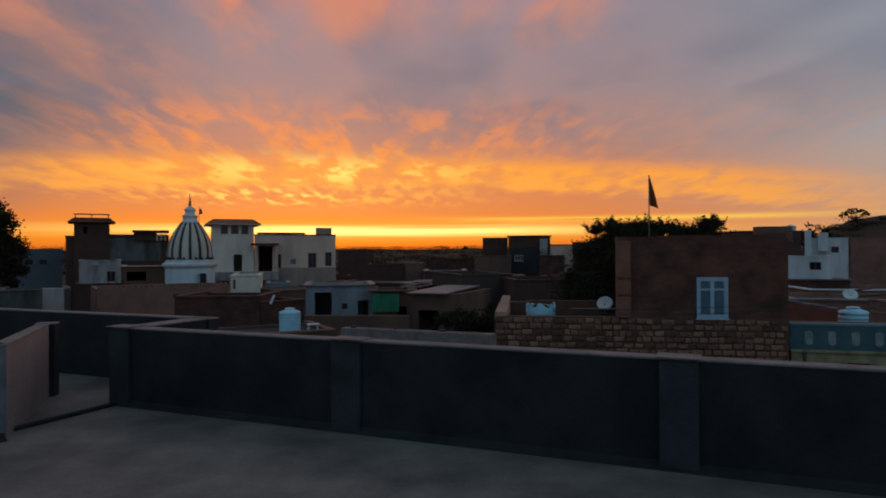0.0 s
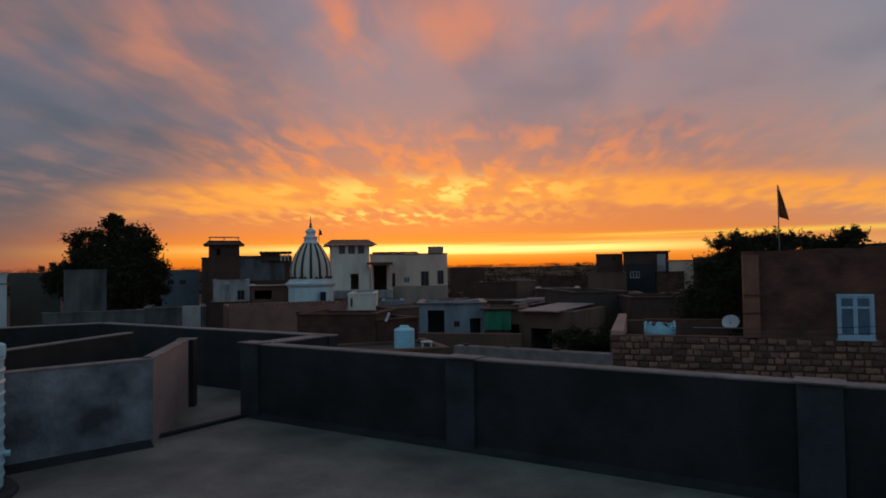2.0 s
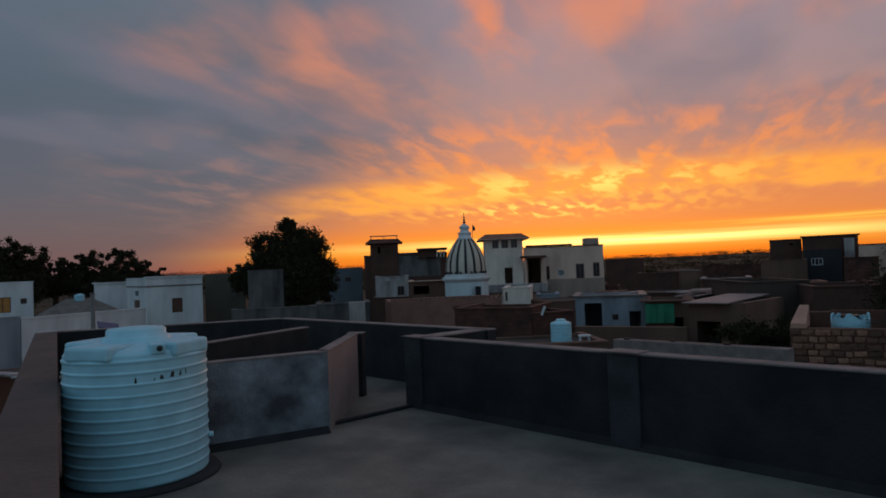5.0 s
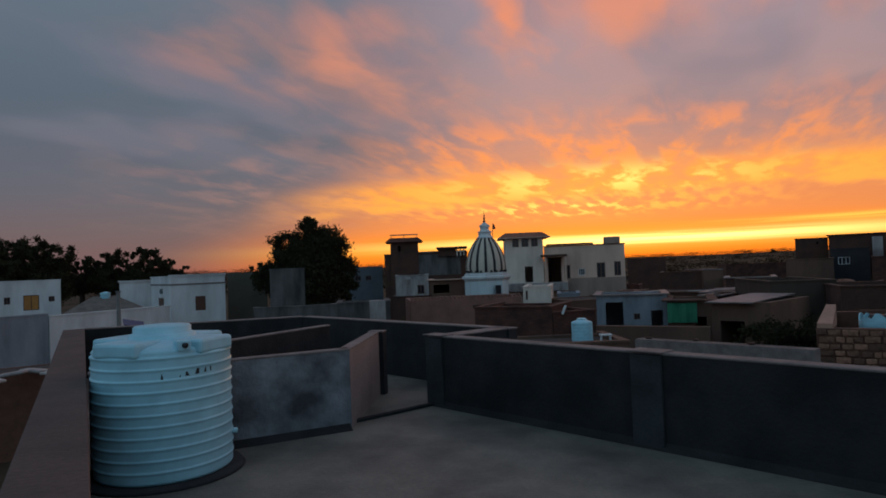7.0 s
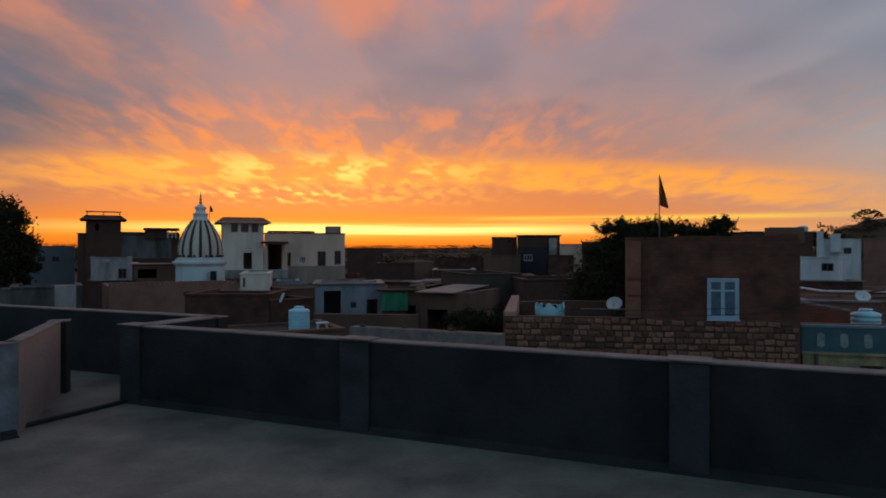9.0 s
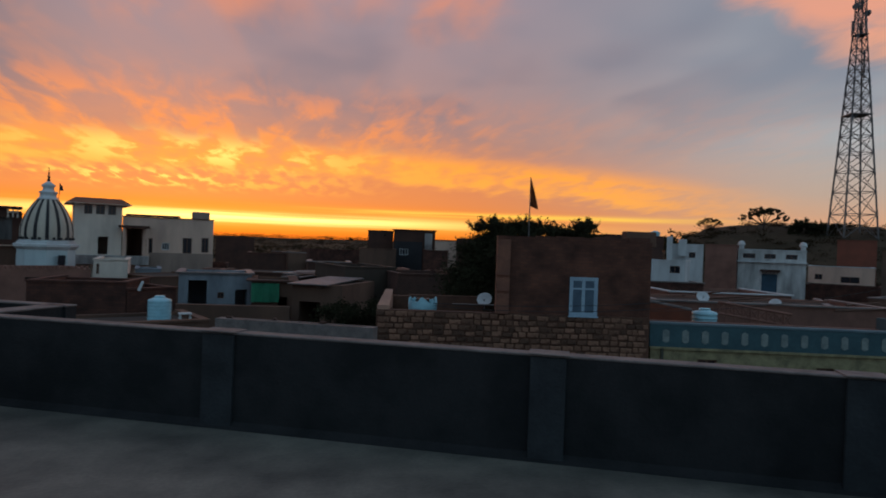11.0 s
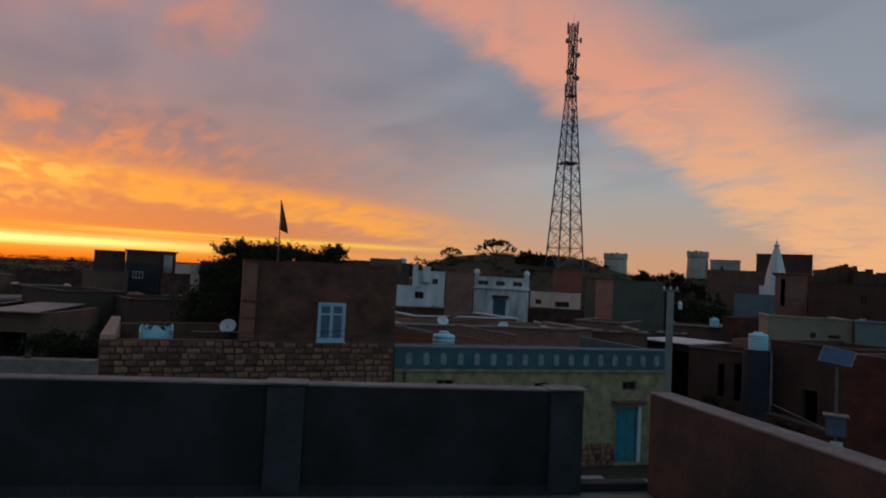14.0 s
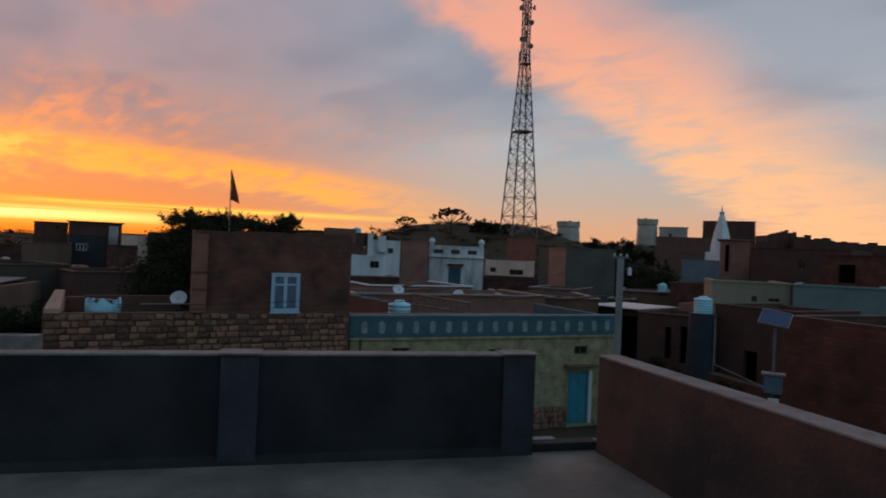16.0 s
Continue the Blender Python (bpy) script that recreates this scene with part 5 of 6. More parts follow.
# hill trees and scrub
for az, d, k, n, sd in ((36.3, 122, 1.0, 9000, 21), (32.4, 124, 0.55, 2200, 24)):
    q = P(az, d)
    gz = ground_z(q.x, q.y)
    bl = [(dx_ * k, dy_ * k, gz + z_ * k, rx_ * k, rz_ * k) for dx_, dy_, z_, rx_, rz_ in ((0.2, 0, 3.2, 1.3, 0.6), (-1.3, 0.4, 2.9, 1.1, 0.55), (1.5, -0.3, 2.9, 1.1, 0.55), (-2.5, 0, 2.3, 0.9, 0.5), (2.7, 0.2, 2.3, 0.9, 0.5), (-3.3, 0, 1.6, 0.6, 0.4), (3.5, 0, 1.7, 0.6, 0.4), (0.6, 0.3, 2.5, 0.6, 0.2), (-0.7, -0.3, 2.3, 0.6, 0.2), (-1.9, 0.2, 1.8, 0.5, 0.2), (2.0, 0, 1.7, 0.5, 0.2))]
    tree("hill_tree", "airy flat-topped thorn tree on the hill", q.x, q.y, gz - 0.2, 0.9 * k, bl, 0.075, n, sd, 0.5, 4, stem=0.24 * k)
for az, d, top, rx, n, sd in ((39.2, 120, .0545, 2.3, 2600, 22), (40.6, 121, .048, 1.6, 1000, 27), (29.6, 118, .036, 2.6, 1600, 23), (48.9, 118, .031, 1.8, 1500, 25), (51.2, 119, .030, 2.0, 1500, 26), (52.6, 112, .018, 3.0, 2400, 31), (49.6, 100, .012, 4.0, 3200, 32), (62.6, 100, .036, 3.0, 3600, 28), (64.4, 101, .040, 3.2, 4200, 29), (66.8, 102, .036, 3.4, 4200, 30), (69.2, 103, .033, 3.4, 3600, 36), (54.5, 78, .004, 3.4, 3600, 33), (52.6, 74, -.004, 3.4, 3600, 34)):
    q = P(az, d)
    gz, tz_ = ground_z(q.x, q.y), Z(top, d)
    hh_ = max(0.9, tz_ - gz)
    rr = random.Random(sd)
    bl = [(rr.uniform(-0.8, 0.8) * rx, rr.uniform(-0.5, 0.5) * rx, gz + hh_ * rr.uniform(0.1, 0.6), rx * rr.uniform(0.4, 0.65), hh_ * rr.uniform(0.26, 0.38)) for _ in range(9)] + [(0, 0, gz + hh_ * 0.78, rx * 0.3, hh_ * 0.2)]
    tree("hill_bush", "dark rounded thorn bush on the slope", q.x, q.y, gz - 0.2, hh_ * 0.3, bl, 0.10, int(n * 4.0), sd, 0.4, 3)
rng = np.random.default_rng(55)
pts = []
for _ in range(520):
    az, d = rng.uniform(24, 70), rng.uniform(94, 138)
    q = P(az, d)
    r = rng.uniform(0.3, 1.0)
    pts.append(rng.normal(size=(60, 3)) * [r, r, r * 0.3] + [q.x, q.y, ground_z(q.x, q.y) + r * 0.3])
me = leaves(np.concatenate(pts), 0.12, rng)
me.name = "hill_scrub"
me.materials.append(M_WOODS)
tagged(new("hill_scrub", me), "low dark scrub scattered over the hill", "scrub", kind="stuff")

# ---- temple ----
tm = P(-21.3, 48)
tem = thing("temple", "white temple with a striped bulbous dome and finial", "temple", pose(tm.x, tm.y, 0, 0, 0, 21.3))
dome_prof = [(1.42, 1.15), (1.45, 1.45), (1.44, 1.80), (1.38, 2.15), (1.26, 2.55), (1.08, 2.95), (0.86, 3.30), (0.66, 3.55), (0.56, 3.68)]
smooth(part("dome", lathe(nb(), dome_prof, 84, 0, 0, 14, 0.05), mat("dome_plaster", (0.66, 0.56, 0.46), (0.48, 0.40, 0.33), 0.9, 1.2, 0.2, streak=1), tem, "cream lobed dome"))
for i in range(14):
    a = 2 * math.pi * (i + 0.5) / 14
    bm = nb()
    vs = []
    for r, z in dome_prof:
        hw = 0.095 * (0.40 + 0.60 * r / 1.45)
        rr_ = r * (1 + 0.05 * (0 - 0.6)) + 0.055
        vs.append((bm.verts.new((rr_, -hw, z)), bm.verts.new((rr_, hw, z)), bm.verts.new((rr_ - 0.08, hw, z)), bm.verts.new((rr_ - 0.08, -hw, z))))
    for p, q in zip(vs, vs[1:]):
        for k in range(4):
            bm.faces.new((p[k], p[(k + 1) % 4], q[(k + 1) % 4], q[k]))
    bm.faces.new(vs[0])
    bm.faces.new(vs[-1])
    bmesh.ops.recalc_face_normals(bm, faces=bm.faces)
    part("stripe", bm, M_STRIPE, tem, "dark painted stripe", Matrix.Rotation(a, 4, "Z"))
smooth(part("neck", lathe(nb(), [(0.58, 3.66), (0.60, 3.74), (0.48, 3.80), (0.46, 4.05), (0.52, 4.10), (0.52, 4.16), (0.34, 4.22), (0.30, 4.42), (0.38, 4.50), (0.38, 4.60), (0.22, 4.72), (0.10, 4.82), (0, 4.84)], 24), M_WHITE, tem))
smooth(part("finial", lathe(nb(), [(0.05, 4.80), (0.12, 4.92), (0.05, 5.02), (0.09, 5.12), (0.03, 5.22), (0.06, 5.32), (0.02, 5.42), (0.02, 5.70), (0, 5.72)], 12), M_WOOD, tem, "dark metal finial"))
part("flagstaff", cyl(nb(), (0.56, -0.1, 3.45), (0.62, -0.1, 4.75), 0.02, None, 6), M_WOOD, tem)
bm = nb()
prism(bm, [(0, 0), (0.22, 0.02), (0.16, 0.30), (0.03, 0.42)], 0, 0.01)
part("small_flag", bm, M_BLACK, tem, "small dark flag", Matrix.Translation((0.60, -0.1, 4.28)) @ Matrix.Rotation(radians(90), 4, "X"))
part("cornice", lathe(nb(), [(0, 0.52), (1.60, 0.52), (1.72, 0.66), (1.80, 0.72), (1.80, 0.86), (1.62, 0.92), (1.62, 1.02), (1.52, 1.06), (1.50, 1.15), (0, 1.15)], 8), M_WHITE, tem)
for i in range(24):
    a = 2 * math.pi * i / 24
    part("lotus_tooth", box(nb(), 1.43, 1.53, -0.07, 0.07, 1.152, 1.30, Matrix.Rotation(a, 4, "Z")), M_STRIPE, tem)
part("drum", lathe(nb(), [(0, -0.9), (1.60, -0.9), (1.60, 0.52), (0, 0.52)], 8), mat("pale_blue_drum", (0.62, 0.70, 0.72), (0.48, 0.55, 0.58), 0.9, 0.9, 0.2, streak=1), tem, "pale blue-white drum")
part("niche", box(nb(), 0.62, 1.02, -1.72, -1.35, -0.75, 0.22), M_GLASS, tem, "dark niche")
part("shrine_body", box(nb(), -2.2, 2.2, -2.0, 2.2, GROUND - 0.2, -0.902), M_MID, tem, "weathered shrine body")

# crenellated wall before the temple
cr, cl_, cr_ = hs("crenellated_house", "rosy brown house with a crenellated parapet", -28.1, -18.3, 36, 37, Z(-.0495, 36.5), M_PINK, 4, 0.4, [(-22.6, -20.9, Z(-.066, 36.5), Z(-.0595, 36.5), "hole")], lip=0)
cw = (cr_ - cl_).length
for i in range(26):
    part("merlon", box(nb(), cw * i / 26 + 0.03, cw * (i + 0.62) / 26, 0, 0.18, Z(-.0495, 36.5), Z(-.0495, 36.5) + 0.17, None, 0.03), M_PINK, cr)
hs("cream_house", "small cream house end with one narrow window", -18.15, -15.75, 42, 41.9, Z(-.0360, 42), M_WARMW, 5, 0.2, [(-18.05, -17.75, Z(-.056, 41), Z(-.042, 41))])
hs("blue_house", "pale blue-washed lower wall", -15.2, -13.3, 46, 46, Z(-.048, 46), M_BLUEG, 4, 0.2)
# brown house just beyond the terrace, with its tank
hs("brown_house", "red-brown brick house with a flat roof", -22.5, -15.8, 25.5, 24.5, Z(-.0665, 25), M_BRICKR, 3, 0.3, lip=0.04)
hs("brown_house", "lower red-brown house with a plain wall", -15.7, -12.1, 24.5, 25.5, Z(-.0755, 25), M_BRICKR, 3, 0.3)
hs("low_roof_house", "low brown house roof carrying a tank", -26.0, -9.5, 20.5, 21.5, Z(-.124, 21), M_MID, 3, 0.1, lip=0.05)
q = P(-13.3, 22.8)
tank("water_tank", "white upright plastic water tank on a low roof", q.x, q.y, Z(-.122, 22.8), 0.36, 0.86, M_TANK, 6, 0.005)
q = P(-11.35, 22.3)
st_ = thing("white_stool", "small white plastic stool tipped on a roof", "stool", pose(q.x, q.y, Z(-.120, 22.3), 0, 0, 20))
part("seat", box(nb(), -0.2, 0.2, -0.15, 0.15, 0.2, 0.25, None, 0.015), M_WHITE, st_)
for a, b in ((-0.17, -0.12), (0.17, -0.12), (-0.17, 0.12), (0.17, 0.12)):
    part("leg", cyl(nb(), (a, b, -0.05), (a * 0.8, b * 0.8, 0.2), 0.025, None, 6), M_WHITE, st_)
tagged(part("leaning_board", box(nb(), 0, 0.09, 0, 0.04, 0, 0.36, pose(*P(-15.0, 24.6), Z(-.076, 25), 0, 22, 15), 0.01), M_WHITE), "pale board leaning on the brown roof", "board")

# pavilion house
PZ = Z(.0245, 55)
pv, pl_, pr_ = hs("pavilion_house", "large cream two-storey house with a tiled roof pavilion", -16.2, -9.4, 55, 55, PZ, M_CREAM, 8, 0.6, [(-11.75, -11.05, Z(-.024, 55), Z(-.002, 55)), (-10.3, -9.75, Z(-.022, 55), Z(-.001, 55)), (-15.9, -14.75, Z(-.030, 55), Z(.008, 55), "hole"), (-14.5, -14.0, Z(-.026, 55), Z(-.004, 55)), (-13.3, -12.75, Z(-.020, 55), Z(-.010, 55), "white")], lip_m=M_MID)
pw_ = (pr_ - pl_).length
part("roof_block", box(nb(), pw_ - 1.6, pw_ - 0.3, 0.3, 1.6, PZ + 0.072, PZ + 0.65, None, 0.06), M_RENDER, pv, "bare cement stair block")
part("roof_rail", box(nb(), 0.2, pw_ * 0.62, 0.1, 0.2, PZ + 0.08, PZ + 0.24), M_DKBRICK, pv)
part("veranda_roof", box(nb(), -0.2, 1.9, -1.5, -0.004, Z(.0095, 55), Z(.0125, 55), None, 0.02), M_DKBRICK, pv, "tiled veranda roof")
for xx in (0.1, 1.7):
    part("veranda_post", box(nb(), xx, xx + 0.16, -1.4, -1.24, Z(-.034, 55), Z(.0095, 55)), M_CREAM, pv)
part("balcony", box(nb(), -3.9, 1.9, -1.6, -0.005, Z(-.041, 55), Z(-.029, 55), None, 0.02), M_OLDW, pv, "stained pale balcony parapet")
part("lower_render", box(nb(), 1.9, pw_ + 0.02, -0.06, -0.003, Z(-.06, 55), Z(-.024, 55)), M_RENDER, pv, "grey rendered lower storey")
pt, ptl, ptr = hs("pavilion_tower", "white stair tower with a tiled pyramid roof", -19.55, -16.25, 54.6, 54.8, Z(.0395, 55), M_WARMW, 4, 0.2, [(-18.9, -18.35, Z(.026, 55), Z(.0385, 55)), (-18.1, -17.5, Z(.026, 55), Z(.0385, 55)), (-17.25, -16.7, Z(.026, 55), Z(.0385, 55)), (-17.9, -17.2, Z(-.028, 55), Z(-.004, 55), "hole")], lip=0)
tw_ = (ptr - ptl).length
bm = nb()
zb, zt = Z(.0405, 55), Z(.0480, 55)
prism(bm, [(-0.55, -0.55), (tw_ + 0.55, -0.55), (tw_ + 0.55, 4.55), (-0.55, 4.55)], zb, zt)
for v in bm.verts:
    if v.co.z > (zb + zt) / 2:
        v.co.x = tw_ / 2 + (v.co.x - tw_ / 2) * 0.72
        v.co.y = 2 + (v.co.y - 2) * 0.72
part("pavilion_roof", bm, mat("dark_roof_tile", (0.30, 0.115, 0.068), (0.18, 0.075, 0.048), 0.85, 2, 0.4), pt, "brown sloped roof eaves")
part("eaves_board", box(nb(), -0.58, tw_ + 0.58, -0.58, 4.58, zb - 0.06, zb - 0.003), M_CREAM, pt)

# dark stepped house
DZ = Z(.0215, 60)
dk, dl_, dr_ = hs("dark_house", "dark brown two-storey house with a roof room", -30.2, -22.9, 60, 60, DZ, M_DKBRICK, 7, 0.4, [(-29.3, -28.7, Z(-.012, 60), Z(.005, 60)), (-27.0, -26.4, Z(-.012, 60), Z(.003, 60))])
dt, a_, b_ = hs("upper_room", "dark square roof room under sloped tile eaves", -29.65, -27.2, 59.7, 59.7, Z(.0403, 60), M_DKBRICK, 3.5, 0.2, [(-29.0, -28.75, Z(.026, 60), Z(.035, 60), "hole")], lip=0)
rw_ = (b_ - a_).length
bm = prism(nb(), [(-0.45, -0.45), (rw_ + 0.45, -0.45), (rw_ + 0.45, 3.95), (-0.45, 3.95)], Z(.0405, 60), Z(.0470, 60))
for v in bm.verts:
    if v.co.z > Z(.044, 60):
        v.co.x, v.co.y = rw_ / 2 + (v.co.x - rw_ / 2) * 0.74, 1.75 + (v.co.y - 1.75) * 0.74
part("eaves", bm, M_BRICKR, dt, "brown sloped tile eaves")
bm = nb()
for xx in (0.1, rw_ / 2, rw_ - 0.1):
    cyl(bm, (xx, 0, Z(.0465, 60)), (xx, 0, Z(.0515, 60)), 0.04, None, 6)
cyl(bm, (0.0, 0, Z(.0515, 60)), (rw_, 0, Z(.0515, 60)), 0.05, None, 6)
part("railing", bm, M_STEEL, dt)
sh_ = thing("shelter", "small dark roof room with an open white-posted porch", "shelter", front_frame(P(-25.4, 59.5), P(-23.1, 59.5), 0)[0])
part("slab", box(nb(), -0.2, 2.6, -0.3, 2.3, Z(.0275, 60), Z(.0305, 60), None, 0.02), M_BRICKR, sh_)
for xx in (1.62, 1.95, 2.25):
    part("post", box(nb(), xx, xx + 0.10, 0, 0.10, DZ - 0.3, Z(.0275, 60)), M_WARMW, sh_)
part("rail", box(nb(), 1.72, 2.25, 0.02, 0.08, Z(.0225, 60), Z(.0240, 60)), M_WARMW, sh_)
part("room", box(nb(), -0.1, 1.6, 0, 1.9, DZ - 0.3, Z(.0275, 60)), M_DKBRICK, sh_, "dark brick room")
part("roof_parapet", box(nb(), 3.0, (dr_ - dl_).length - 0.05, 0.02, 0.16, DZ + 0.072, DZ + 0.20), M_SMOKE, dk, "smoke-stained parapet course")
part("wall_patch", box(nb(), 3.1, 7.0, -0.025, -0.003, Z(-.012, 60), DZ - 0.1), M_SMOKE, dk, "smoke-stained cement render")
hs("brown_house", "dark brown lower house under a white balcony", -29.5, -26.2, 49.7, 49.7, Z(-.0435, 50), M_DKBRICK, 5, 0.05)
hs("white_balcony_house", "white house front with balcony openings", -29.3, -26.4, 50, 50, Z(-.0115, 50), M_OLDW, 4, 0.5, [(-28.7, -28.0, Z(-.017, 50), Z(-.0125, 50), "hole"), (-27.6, -26.9, Z(-.017, 50), Z(-.0125, 50), "hole"), (-27.4, -26.8, Z(-.040, 50), Z(-.026, 50))], base=Z(-.0435, 49.7) - 0.05)
hs("slab_house", "house with a pale terrace slab", -26.3, -22.5, 50, 50, Z(-.020, 50), M_MID, 4, 0.2, [(-26.0, -24.6, Z(-.040, 50), Z(-.027, 50), "hole")], lip=0.2, lip_m=M_CREAM)
hs("grey_house", "grey house behind the tree with two windows", -33.6, -30.4, 66, 66, Z(.004, 66), mat("slate_plaster", (0.13, 0.14, 0.16), (0.09, 0.10, 0.12), 0.9, 0.6, 0.2), 5, 0.3, [(-32.8, -32.3, Z(-.016, 66), Z(-.009, 66)), (-31.9, -31.4, Z(-.016, 66), Z(-.009, 66))])
hs("dark_low_house", "low dark stained yard wall", -34.5, -29.9, 33, 33, Z(-.050, 33), M_SMOKE, 3, 0.2)
hs("white_panel_wall", "narrow pale upright wall slab", -31.7, -30.3, 31.5, 31.5, Z(-.0475, 31.5), M_OLDW, 0.5, 0.05, lip=0, category="wall")
hs("grey_wall", "tall weathered grey wall end", -40.1, -37.2, 29, 29, Z(.0045, 29), M_SMOKE, 1.5, 0.05, lip=0.02, category="wall")
hs("grey_low_wall", "low grey weathered wall", -41.5, -34.5, 28, 28, Z(-.052, 28), M_SMOKE, 0.6, 0.05, lip=0.02, category="wall")
hs("dark_house", "dark blank house beside the white house", -43.5, -40.3, 42, 42, Z(.003, 42), M_OLIVE, 5, 0.2, lip=0)

# neem tree
nt = P(-37.0, 38)
tree("neem_tree", "large dark leafy tree with a rounded broken crown", nt.x, nt.y, GROUND, 3.6, [(0.3, 0, 1.6, 1.9, 1.8), (-1.0, 0, 3.0, 1.1, 0.9), (0.4, 0.2, 3.7, 1.0, 0.9), (1.4, 0, 3.0, 1.1, 1.0), (2.0, 0, 1.6, 0.9, 1.0), (-2.0, 0, 1.5, 1.0, 0.8), (-2.65, 0, 1.85, 0.45, 0.4), (-1.2, 0.2, 1.2, 1.2, 1.0), (2.35, 0, 0.7, 0.6, 0.7), (0.2, 0, 4.35, 0.6, 0.4), (0.3, 0, -0.6, 1.6, 1.2)], 0.068, 60000, 31)

# left group of white houses
wh, whl, whr = hs("white_house", "white house with a dark red shuttered window", -47.9, -43.7, 37.6, 38.4, Z(.0000, 38), M_WHITE, 4.4, 0.2, [(-46.05, -45.25, Z(-.049, 38), Z(-.0285, 38), "red")], lip=0.03, lip_m=M_WHITE)
whw = (whr - whl).length
part("band", box(nb(), 0.0, whw, -0.03, -0.003, Z(-.0115, 38), Z(-.0095, 38)), M_COPE, wh)
part("side_band", box(nb(), -0.03, -0.003, -0.03, 4.4, Z(-.0115, 38), Z(-.0095, 38)), M_COPE, wh)
part("side_door", box(nb(), -0.03, -0.003, 1.5, 2.5, Z(-.052, 38), Z(-.030, 38)), M_WOOD, wh, "dark red wooden side door")
part("side_vent", box(nb(), -0.03, -0.003, 1.7, 2.3, Z(-.0235, 38), Z(-.0165, 38)), M_GLASS, wh, "small dark vent")
part("cap_stone", box(nb(), -0.06, whw + 0.06, -0.06, 0.25, Z(.0, 38) + 0.072, Z(.0, 38) + 0.12, None, 0.015), M_WHITE, wh)
hs("white_yard_wall", "long white yard wall", -56.4, -48.0, 33, 36.7, Z(-.0455, 33.5), M_WHITE, 0.3, 0.05, lip=0.03, category="wall")
hs("blue_yard_wall", "bluish grey plastered yard wall", -66.0, -56.5, 31, 33, Z(-.044, 32.5), M_BLUEG, 0.3, 0.05, lip=0.02, category="wall")
hs("white_house", "small white house with an orange shuttered door", -61.0, -55.6, 50, 50, Z(.0015, 50), M_WHITE, 4, 0.2, [(-58.0, -57.0, Z(-.036, 50), Z(-.0165, 50), "orange"), (-59.2, -58.8, Z(-.027, 50), Z(-.018, 50)), (-56.4, -56.0, Z(-.026, 50), Z(-.019, 50))], lip=0.03)
hs("white_block_house", "small white block house with a thin roof", -51.6, -49.3, 48, 48, Z(-.004, 48), M_WHITE, 3, 0.15, lip=0.1)
th = thing("thatched_hut", "low hut with a broad grey thatched roof", "hut", front_frame(P(-55.6, 44), P(-49.5, 44), 0)[0])
bm = nb()
hw_ = 4.7
vv = [bm.verts.new(c) for c in ((0, 0, -.35), (hw_, 0, -.35), (hw_, 5, -.35), (0, 5, -.35), (1.6, 2.5, 0.62), (2.9, 2.5, 0.62))]
for f_ in ((0, 1, 5, 4), (1, 2, 5), (2, 3, 4, 5), (3, 0, 4), (3, 2, 1, 0)):
    bm.faces.new([vv[k] for k in f_])
part("thatch_roof", bm, M_THATCH, th, "grey thatch hipped roof")
part("mud_wall", box(nb(), 0.3, hw_ - 0.3, 0.3, 4.7, GROUND, -.352), M_MID, th)
tank("small_tank", "tiny white tank on a thatched roof", *P(-52.6, 46.3), 0.4, 0.3, 0.5)
q = P(-51.75, 29)
ly = thing("thin_pole", "thin pale concrete pole by the yard wall", "utility pole", Matrix.Translation((*q, 0)))
part("shaft", cyl(nb(), (0, 0, GROUND), (0, 0, Z(-.018, 29)), 0.09, 0.075, 10), mat("thin_pole_concrete", (0.24, 0.23, 0.22), None, 0.9, 3, 0.2), ly)
part("cap", cyl(nb(), (0, 0, Z(-.018, 29)), (0, 0, Z(-.016, 29)), 0.1, None, 10), M_STEEL, ly)
q = P(-50.8, 26)
sd_ = thing("solar_stand", "small tilted dark solar panel on a stand", "solar panel", pose(q.x, q.y, Z(-.066, 26), 0, 0, 55))
part("panel", box(nb(), -0.35, 0.35, -0.2, 0.2, 0.12, 0.15, Matrix.Rotation(radians(28), 4, "X") @ Matrix.Rotation(radians(14), 4, "Y")), M_PV, sd_)
part("stand", cyl(nb(), (0, 0, -1.2), (0, 0, 0.14), 0.03, None, 8), M_STEEL, sd_)
rc = random.Random(9)
for i in range(5):
    q = P(-61.5 + 1.35 * i, 25.5 + rc.uniform(-1, 1))
    tagged(part("white_sack", box(nb(), -0.42, 0.42, -0.22, 0.22, 0, 0.10, None, 0.045), M_OLDW, None, "", pose(q.x, q.y, -1.35, rc.uniform(-6, 6), rc.uniform(-8, 8), rc.uniform(0, 90))), "flattened pale sack lying on a rough yard wall", "sack", group="sacks")
hs("yard_wall", "low rough dark yard wall", -66, -55.5, 26.5, 26.5, -1.35, M_MORTAR, 1.6, 0.02, lip=0, category="wall")
